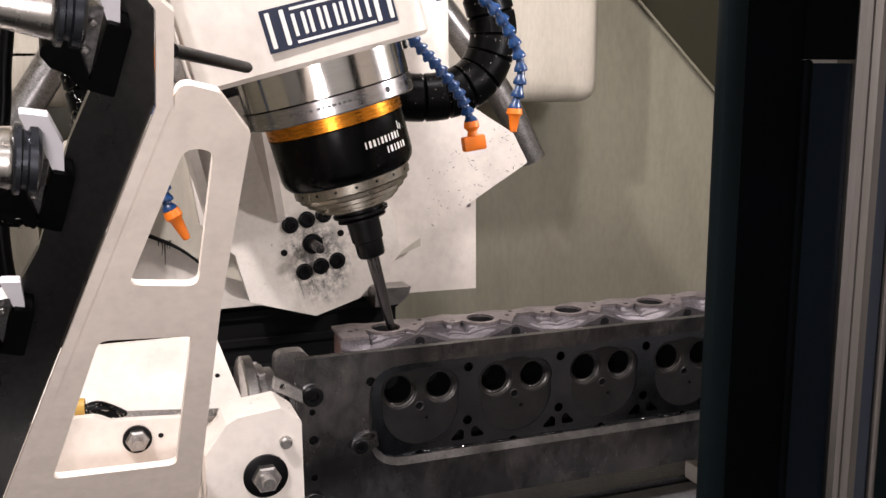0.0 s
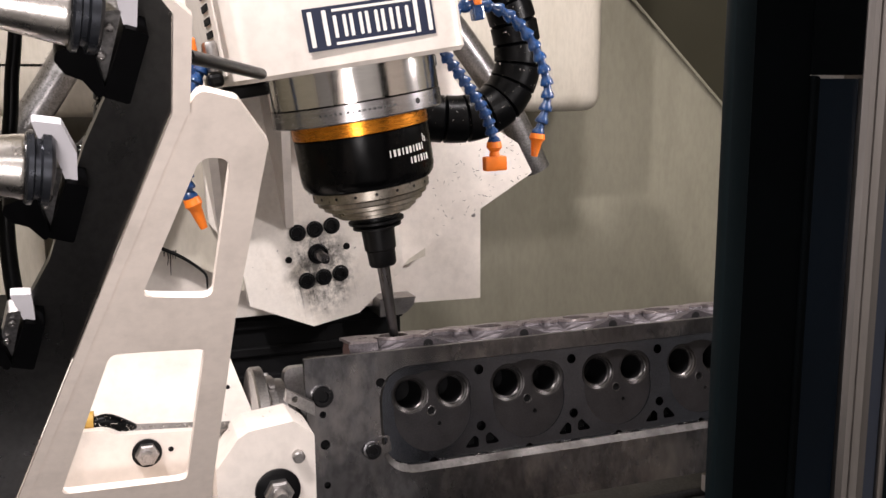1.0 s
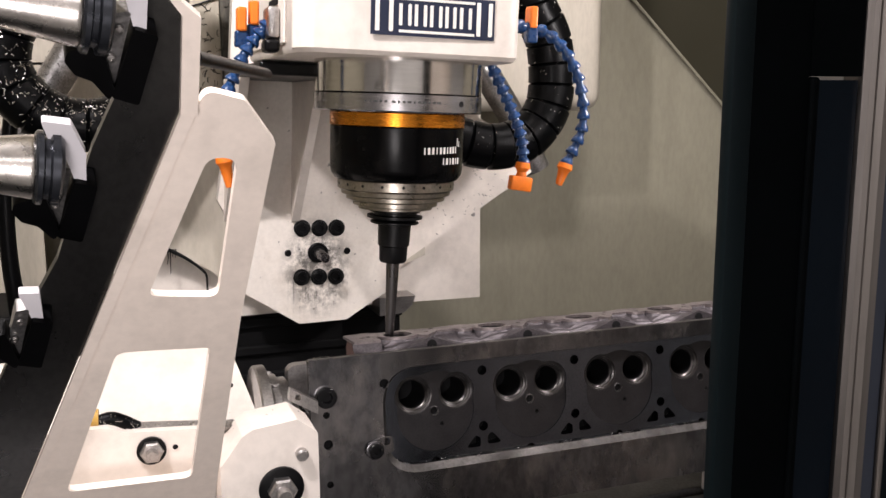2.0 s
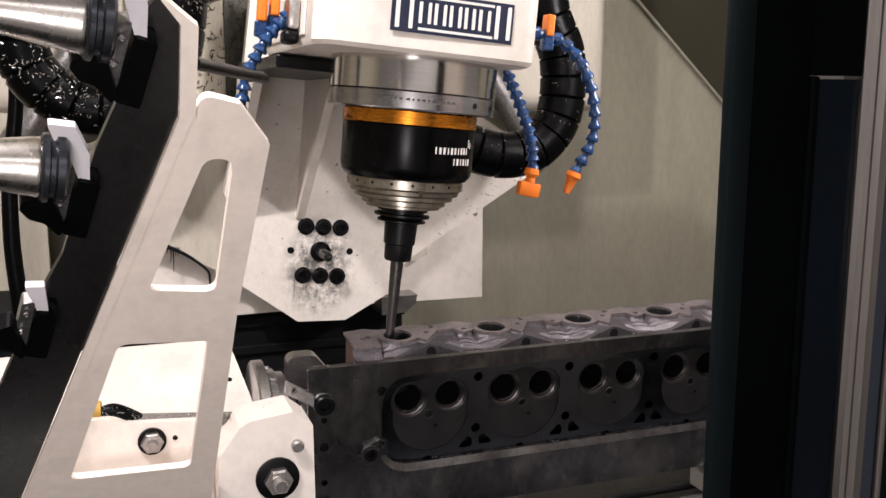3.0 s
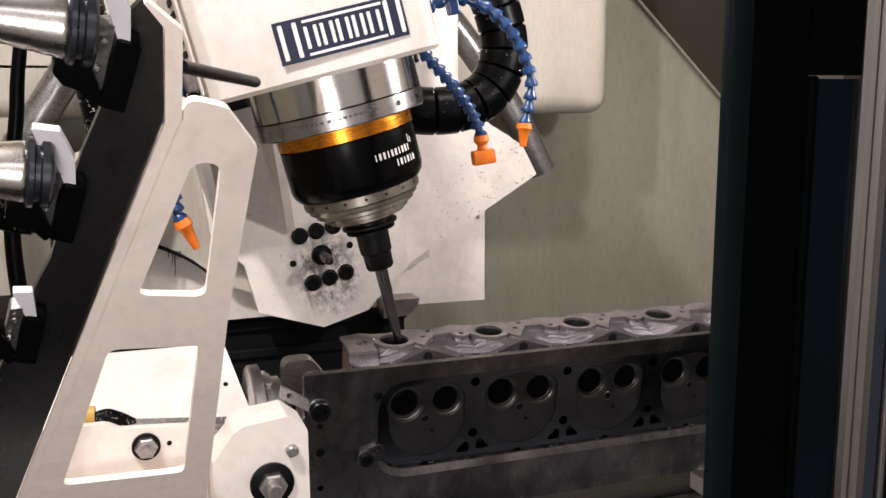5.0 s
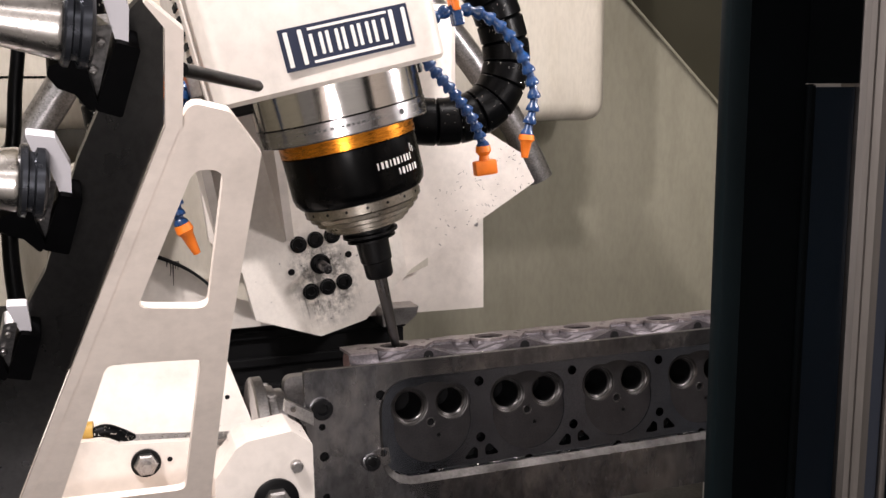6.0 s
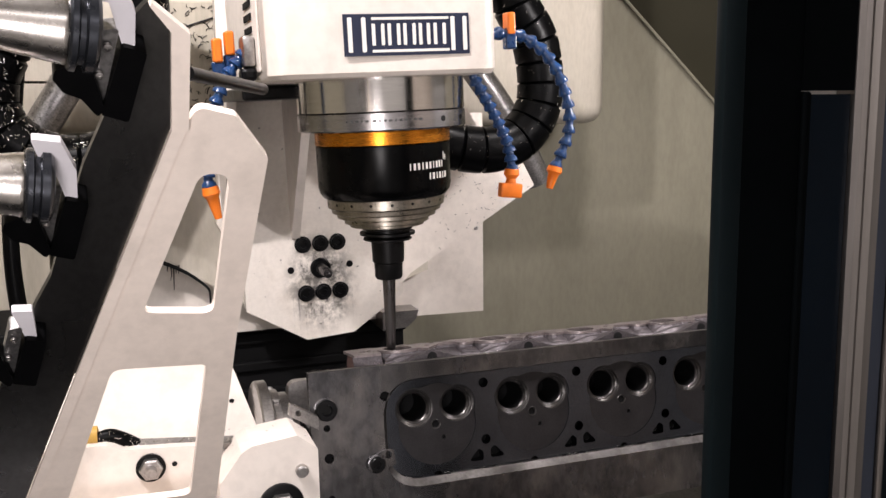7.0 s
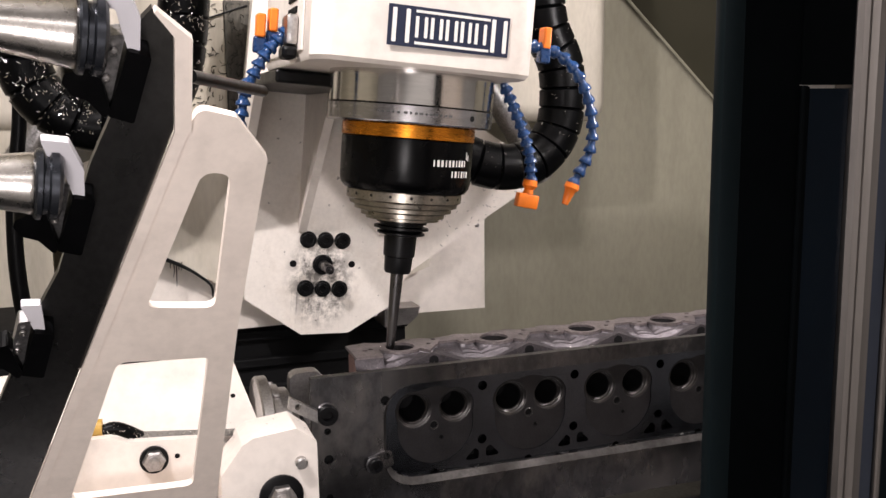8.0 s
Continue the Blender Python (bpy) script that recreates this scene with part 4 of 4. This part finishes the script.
def cylinder_head():
    c = thing("cylinder_head", WORK_PIVOT, "dark grey cast iron engine cylinder head with rust-brown end", "engine part")
    holes, blind = [], []
    for k, x in enumerate(CHAMBERS):
        holes.append(chamber_outline(x))
        blind += [circle(x + 0.0548, 1.1508, 0.0054, n=18), circle(x + 0.0541, 1.0892, 0.0054, n=18), tri_hole(x + 0.0417, 1.0728, False), tri_hole(x + 0.0672, 1.0744, True), circle(x - 0.0026, 1.0575, 0.0052, n=18)]
    outline = [(0.2165, 1.046), (0.757, 1.046), (0.757, 1.178), (0.2165, 1.178)]
    part("gasket_face", sheet(outline, [*holes, *blind], FACE, FACE + 0.014, back=False), cast_iron, c, "machined gasket face, blue-grey")
    # Blind holes end in black floors that hold their shade.
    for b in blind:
        part("shaded_hole_floor", sheet([(p[0], p[1]) for p in b], [], FACE + 0.0141, FACE + 0.0146), void_black, c)
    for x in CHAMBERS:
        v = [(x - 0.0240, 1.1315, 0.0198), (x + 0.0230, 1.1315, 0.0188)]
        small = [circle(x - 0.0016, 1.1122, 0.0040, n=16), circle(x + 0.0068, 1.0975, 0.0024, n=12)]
        floor = part("combustion_chamber", sheet(chamber_outline(x, 0.0006), [circle(a, b, r, n=40) for a, b, r in v] + small, FACE + 0.0018, FACE + 0.0035), chamber_iron, c, "dark combustion chamber")
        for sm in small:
            part("shaded_hole_floor", sheet(sm, [], FACE + 0.0036, FACE + 0.0042), void_black, floor)
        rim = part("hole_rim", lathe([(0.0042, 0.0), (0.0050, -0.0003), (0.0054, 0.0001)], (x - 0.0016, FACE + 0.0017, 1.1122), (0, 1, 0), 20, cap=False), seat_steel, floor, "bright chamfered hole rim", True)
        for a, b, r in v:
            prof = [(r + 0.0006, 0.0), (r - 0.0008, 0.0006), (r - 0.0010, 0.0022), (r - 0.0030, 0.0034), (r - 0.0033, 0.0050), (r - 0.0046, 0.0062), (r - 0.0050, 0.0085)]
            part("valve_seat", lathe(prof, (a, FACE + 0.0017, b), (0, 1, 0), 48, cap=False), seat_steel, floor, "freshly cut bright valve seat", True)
            # Throat is black throughout: its shade is in the colour.
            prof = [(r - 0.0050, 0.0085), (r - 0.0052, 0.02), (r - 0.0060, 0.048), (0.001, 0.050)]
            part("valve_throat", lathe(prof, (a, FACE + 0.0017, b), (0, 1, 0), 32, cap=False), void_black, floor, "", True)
    # casting body: port side as a shaped skin, with the flanks round it
    x0, x1, y0, y1, dx, dy = 0.2165, 0.757, CAST_Y, 0.968, 0.0013, 0.0010
    skew = lambda i, j: 0.12 * j * dy * max(0.0, 1 - i * dx / 0.035)
    nx, ny = int((x1 - x0) / dx), int((y1 - y0) / dy)
    bm = bmesh.new()
    grid = [[bm.verts.new((x0 + i * dx + skew(i, j), y0 + j * dy, deck_height(x0 + i * dx + skew(i, j), y0 + j * dy))) for j in range(ny + 1)] for i in range(nx + 1)]
    for i in range(nx):
        for j in range(ny):
            bm.faces.new((grid[i][j], grid[i + 1][j], grid[i + 1][j + 1], grid[i][j + 1]))
    low = [bm.verts.new((g[0].co.x, y0, 1.166)) for g in grid]
    for i in range(nx):
        bm.faces.new((grid[i][0], grid[i + 1][0], low[i + 1], low[i]))
    lowb = [bm.verts.new((g[-1].co.x, g[-1].co.y, 1.06)) for g in grid]
    for i in range(nx):
        bm.faces.new((grid[i][-1], grid[i + 1][-1], lowb[i + 1], lowb[i]))
    part("port_side", bm, cast_rough, c, "rough cast exhaust port side", True)
    for k in range(4):
        x = 0.3025 + 0.1133 * k
        # The hole's shade, laid on as a black disc.
        part("bolt_hole_disc", lathe([(0.0056, 0), (0.0054, 0.0008)], (x, CAST_Y + 0.0003, 1.1836), (0, -1, 0), 18), void_black, c, "", True)
    bm = bmesh.new()
    n = 30
    top = [bm.verts.new((0.2163 + 0.12 * (y1 - y0) * j / n, y0 + (y1 - y0) * j / n, deck_height(0.2170, y0 + (y1 - y0) * j / n))) for j in range(n + 1)]
    bot = [bm.verts.new((0.2163 + 0.12 * (y1 - y0) * j / n, y0 + (y1 - y0) * j / n, 1.06)) for j in range(n + 1)]
    for j in range(n):
        bm.faces.new((top[j], top[j + 1], bot[j + 1], bot[j]))
    part("end_face", bm, rust, c, "rust-brown end face")
    lie = []
    for _ in range(90):
        x, y = 0.225 + random.random() ** 1.8 * 0.25, random.uniform(0.902, 0.956)
        z = DECK + 0.0003 if flange_edge(x) < y < flange_back(x) else deck_height(x, y) + 0.0004
        if abs(x - PORTS[0]) > 0.017:
            lie.append((Vector((x, y, z)), Vector((0, 0, 1))))
    tagged(part("metal_chips", chips(lie, 0.0018), chip_steel, c, "fine bright swarf"), kind="stuff")
    part("core", box(0.235, 0.756, 0.956, 0.966, 1.06, 1.15), cast_rough, c)
    port_flange(c)
    return c


# ---- table, rotary support, tool rack ----
def table():
    t = thing("machine_table", (0.4, 1.0, 0.40), "dark steel T-slotted machine table", "machine table")
    for a, b in ((0.72, 0.815), (0.833, 0.925), (0.943, 1.035), (1.053, 1.145), (1.163, 1.26), (1.278, 1.36)):
        part("table_land", box(-0.3, 1.15, a, b, 0.915, 0.950, 0.002), table_steel, t)
    part("table_body", box(-0.3, 1.15, 0.72, 1.36, 0.86, 0.914), table_steel, t)
    part("saddle", box(-0.2, 0.95, 0.82, 1.16, 0.40, 0.86), steel_dark, t)
    stop = thing("step_block", (0.71, 0.90, 0.950), "small pale clamp block with black screw on the table", "clamp block")
    part("block", box(0.678, 0.75, 0.865, 0.938, 0.9505, 0.974, 0.002), paint, stop)
    socket_screw(stop, (0.703, 0.918, 0.974), 0.011, 0.012, (0, 0, 1), name="screw")
    return [t, stop]


def support():
    s = thing("rotary_support", (0.05, 0.9, 0.95), "cream painted rotary axis support with steel nuts", "rotary table")
    face = rounded([(0.066, 1.119), (0.0865, 1.1463), (0.0963, 1.1518), (0.137, 1.1565), (0.156, 1.1415), (0.157, 0.951), (0.066, 0.951)], [0.004, 0.003, 0.003, 0.004, 0.004, 0, 0])
    part("front_block", sheet(face, [], 0.815, 0.868), paint, s, "cream chamfered support block")
    hex_bolt(s, (0.1202, 0.815, 1.0923), 0.0135, washer=0.021)
    part("stud", lathe([(0.0058, 0), (0.0058, 0.006), (0.004, 0.0075)], (0.1399, 0.815, 1.1233), (0, -1, 0), 18), steel_dull, s, "", True)
    part("side_block", sheet([(-0.1104, 0.951), (0.0552, 0.951), (0.0517, 1.1465), (0.0226, 1.1487), (-0.0129, 1.151), (-0.0273, 1.1576), (-0.1104, 1.1593)], [], 0.850, 0.860), paint, s, "cream lower support block")
    part("block_cheek", box(0.0517, 0.0637, 0.852, 0.862, 0.951, 1.1425, 0.003), paint, s)
    hex_bolt(s, (0.0089, 0.850, 1.1319), 0.0105, washer=0.0130)
    # Hole drawn as a black disc, shade included.
    part("pin_hole_disc", lathe([(0.0025, 0), (0.0023, 0.0005)], (0.0299, 0.8498, 1.132), (0, -1, 0), 12), void_black, s)
    strip = sweep([Vector((-0.012, 0.866, 1.1490)), Vector((0.0313, 0.866, 1.1450)), Vector((0.0773, 0.866, 1.1400)), Vector((0.120, 0.868, 1.1370))], 0.0062, 4)
    part("cover_strip", strip, steel_dull, s, "oily steel cover strip")
    part("strap", sheet([(0.139, 1.1575), (0.168, 1.1395), (0.168, 1.1525), (0.141, 1.1690)], [circle(0.1485, 1.1590, 0.0032, n=12)], 0.868, 0.876), steel_dull, s, "small steel strap")
    # motor housing with sloped roof
    prof = [(0.9543, 1.1034), (0.972, 1.1185), (1.0370, 1.1745), (1.042, 1.1745), (1.042, 0.951), (0.9543, 0.951)]
    bm = bmesh.new()
    a = [bm.verts.new((-0.14, y, z)) for y, z in prof]
    b = [bm.verts.new((0.1201 if i in (0, 1, 4, 5) else 0.1024, y, z)) for i, (y, z) in enumerate(prof)]
    bm.faces.new(a), bm.faces.new(b)
    for i in range(6):
        bm.faces.new((a[i], a[(i + 1) % 6], b[(i + 1) % 6], b[i]))
    part("motor_housing", bm, paint, s, "cream housing with sloped roof")
    # Black disc on the roof for a pin hole's shade.
    part("pin_hole_disc", lathe([(0.0028, 0), (0.0026, 0.0005)], (0.0985, 0.9950, 1.1385), (0, -0.65, 0.76), 12), black, s)
    part("rotary_collar", lathe([(0.02, 0.0), (0.073, 0.0), (0.075, 0.002), (0.075, 0.012), (0.069, 0.014), (0.064, 0.0142), (0.064, 0.0235)], (0.1202, 0.968, 1.088), (1, 0, 0), 44), steel_dull, s, "steel rotary collar", True)
    part("rotary_flange", lathe([(0.02, 0.0), (0.060, 0.0), (0.060, 0.010), (0.057, 0.012)], (0.1438, 0.968, 1.088), (1, 0, 0), 44), steel_dull, s, "ground steel rotary flange", True)
    for k in range(8):
        a = radians(20 + 45 * k)
        p = Vector((0.139, 0.968 + 0.0615 * math.cos(a), 1.088 + 0.0615 * math.sin(a)))
        part("collar_bolt", lathe([(0.0045, 0), (0.0045, 0.005), (0.003, 0.006)], p, (0, math.cos(a), math.sin(a)), 6), steel_dull, s)
    lie = [(Vector((random.uniform(0.07, 0.155), random.uniform(0.818, 0.866), 1.158 - 0.02 * random.random())), Vector((0, -0.3, 1)).normalized()) for _ in range(40)]
    tagged(part("metal_chips", chips(lie, 0.004), chip_dark, s, "fine dark swarf"), kind="stuff")
    # Bright slivers put in for the wet glints on the cover strip.
    wet = [(Vector((x, 0.8600, 1.1512 - 0.082 * (x + 0.012) + random.uniform(-0.003, 0.003))), Vector((0, -0.7, 0.7))) for x in [random.uniform(-0.01, 0.12) for _ in range(60)]]
    tagged(part("metal_chips", chips(wet, 0.005), chip_steel, s, "bright swarf slivers for the wet glints"), kind="stuff")
    pts = curve_points([(-0.050, 0.866, 1.158), (-0.0346, 0.866, 1.1590), (-0.0240, 0.866, 1.1610), (-0.0127, 0.866, 1.1560), (0.000, 0.868, 1.1470)], 20)
    part("cable", sweep(pts, 0.0062, 12), black_soft, s, "black wet cable", True)
    # The cable's wet glints, made of the same slivers.
    tagged(part("metal_chips", chips(along_hose(pts, 0.0064, 40), 0.0035), chip_steel, s, "bright swarf slivers for the wet glints"), kind="stuff")
    part("cable_gland", sweep(curve_points([(-0.062, 0.868, 1.161), (-0.050, 0.867, 1.1625), (-0.0345, 0.866, 1.1625)], 8), 0.0085, 12), yellow, s, "yellow cable gland", True)
    return s


RN, RU, RV = Vector((0.039, -0.8159, -0.5769)), Vector((0.9992, 0.0318, 0.0225)), Vector((0.0, -0.5774, 0.8165))
RC = Vector((0.02875, 0.64576, 1.32978))


def rack():
    """Plate coordinates (u, v) lie in the rack's leaning plane; depth goes away from its front."""
    r = thing("tool_rack", (0.0, 0.80, 0.95), "beige painted tool changer rack with black grippers", "tool rack")
    to = Matrix.Translation(RC) @ Matrix((RU, -RN, RV)).transposed().to_4x4()
    outline = rounded([(0.0085, 0.1385), (0.014, 0.1523), (0.0367, 0.1447), (0.0571, 0.112), (0.0434, -0.0465), (0.0288, -0.34), (-0.135, -0.34), (-0.1241, -0.2674)], [0, 0.008, 0.006, 0.003, 0, 0, 0, 0])
    w1 = rounded([(0.0165, 0.1035), (0.0345, 0.1010), (0.0262, -0.0230), (-0.0210, -0.0150)], [0.014, 0.010, 0.008, 0.006])
    w2 = rounded([(-0.0435, -0.0705), (0.0222, -0.0780), (0.0105, -0.2510), (-0.0895, -0.2405)], [0.010, 0.005, 0.008, 0.006])
    part("side_plate", sheet(outline, [w1, w2], 0.0, 0.006, to=to), paint_rack, r, "beige plate with two rounded windows")
    part("edge_flange", sheet([(-0.0003, 0.1375), (0.0094, 0.1375), (0.0102, 0.2010), (-0.0089, 0.2193), (-0.0100, 0.2175), (0.0005, 0.2023)], [], -0.004, 0.002, to=to), paint_rack, r, "beige folded edge")
    part("edge_flange", sheet([(-0.0003, 0.1371), (0.0082, 0.1371), (-0.1241, -0.2674), (-0.1350, -0.34), (-0.1430, -0.34), (-0.1320, -0.2674)], [], -0.0025, -0.0003, to=to), paint_rack, r, "beige folded edge")
    panel = [(-0.0005, 0.1371), (0.0002, 0.2023), (-0.0105, 0.2175), (-0.0165, 0.2105), (-0.0355, 0.1475), (-0.0488, 0.1141), (-0.0743, 0.0268), (-0.0889, -0.0042), (-0.1209, -0.0874), (-0.1571, -0.1836), (-0.2150, -0.34), (-0.1435, -0.34), (-0.1325, -0.2674)]
    part("back_panel", sheet(panel, [], 0.001, 0.006, to=to), grey_paint, r, "dark grey steel back panel")
    centres = [(-0.0247, 0.1787), (-0.0598, 0.0798), (-0.0930, -0.0337)]
    for k, (gu, gv) in enumerate(centres):
        m = to @ Matrix.Translation((gu, 0.0, gv))
        g = part("gripper", sheet(rounded([(-0.0002, 0.0230), (0.0120, 0.0188), (0.0010, -0.0242), (-0.0128, -0.0185)], 0.0018, 3), [], -0.016, 0.001, to=m), gripper_black, r, "black tool gripper")
        part("cheek", sheet(rounded([(-0.0006, 0.0310), (-0.0090, 0.0300), (-0.0165, 0.0), (-0.0130, -0.0180), (-0.0100, -0.0100)], 0.002, 3), [], -0.012, -0.001, to=m), tube_metal, g, "dark steel gripper cheek")
        part("jaw", sheet(rounded([(-0.0330, 0.0115), (-0.0165, 0.0180), (-0.0110, -0.0120), (-0.0140, -0.0185), (-0.0220, -0.0060), (-0.0300, -0.0020), (-0.0345, 0.0060)], 0.003, 3), [], -0.019, -0.005, to=m), gripper_black, g, "black gripper jaw")
        part("guard", sheet(rounded([(-0.0060, 0.0460), (0.0064, 0.0445), (0.0064, 0.0200), (0.0000, 0.0205)] if k == 2 else [(-0.0141, 0.0636), (0.0009, 0.0605), (0.0073, 0.0401), (0.0062, 0.0185), (0.0004, 0.0195), (-0.0050, 0.0452), (-0.0102, 0.0467)], 0.0015, 3), [], -0.012, -0.006, to=m), white_plastic, g, "pale glossy gripper guard")
        for su, sv in ((-0.0070, 0.0215), (-0.0160, -0.0070), (-0.0120, 0.0050)):
            part("screw", lathe([(0.0023, 0), (0.0023, 0.0022), (0.0012, 0.0024), (0.0010, 0.0014)], m @ Vector((su, -0.013, sv)), m.to_3x3() @ Vector((0, -1, 0)), 12), steel_dull, g, "", True)
    rod_a, rod_b = Vector((0.0435, 0.6221, 1.4755)), Vector((0.1134, 0.7687, 1.4680))
    part("stop_rod", sweep([rod_a, rod_a.lerp(rod_b, 0.97), rod_b], [0.0046, 0.0046, 0.0036], 16), black, r, "dark steel stop rod", True)
    out = [r]
    for gu, gv in ((-0.0455, 0.2115), (-0.0755, 0.1150)):
        axis = (to.to_3x3() @ Vector((-0.985, 0.0, 0.16))).normalized()
        base = to @ Vector((gu, -0.016, gv))
        th = thing("tool_holder", base, "steel taper tool holder gripped in the rack", "tool holder", group="tool holders in the rack")
        part("taper", lathe([(0.0172, 0.004), (0.0178, 0.005), (0.0178, 0.007), (0.0088, 0.068), (0.0085, 0.070), (0.0075, 0.071), (0.0075, 0.085)], base, axis, 48), taper_steel, th, "polished steel taper", True)
        part("flange", lathe([(0.010, -0.011), (0.0180, -0.010), (0.0206, -0.008), (0.0206, -0.004), (0.0175, -0.003), (0.0175, -0.0005), (0.0206, 0.0005), (0.0206, 0.003), (0.0195, 0.0042), (0.0170, 0.0043)], base, axis, 48), flange_black, th, "dark grooved flange", True)
        out.append(th)
    return out


enclosure()
workshop()
column()
door()
HEAD = spindle_head()
FIXTURE, CASTING = work_fixture(), cylinder_head()
TABLE = [*table(), support(), *rack()]


def motions():
    head0, work0 = Matrix.Translation(HEAD_PIVOT), Matrix.Translation(WORK_PIVOT)
    walk(HEAD, [(t, head0 @ pose(0, 0, 0, 0, b, 0)) for t, b, a, x, y, z in MOVES])
    for ob in (FIXTURE, CASTING):
        walk(ob, [(t, pose(x, y, z) @ work0 @ pose(0, 0, 0, a, 0, 0)) for t, b, a, x, y, z in MOVES])
    for ob in TABLE:
        start = ob.matrix_basis.copy()
        walk(ob, [(t, pose(x, y, z) @ start) for t, b, a, x, y, z in MOVES])


motions()
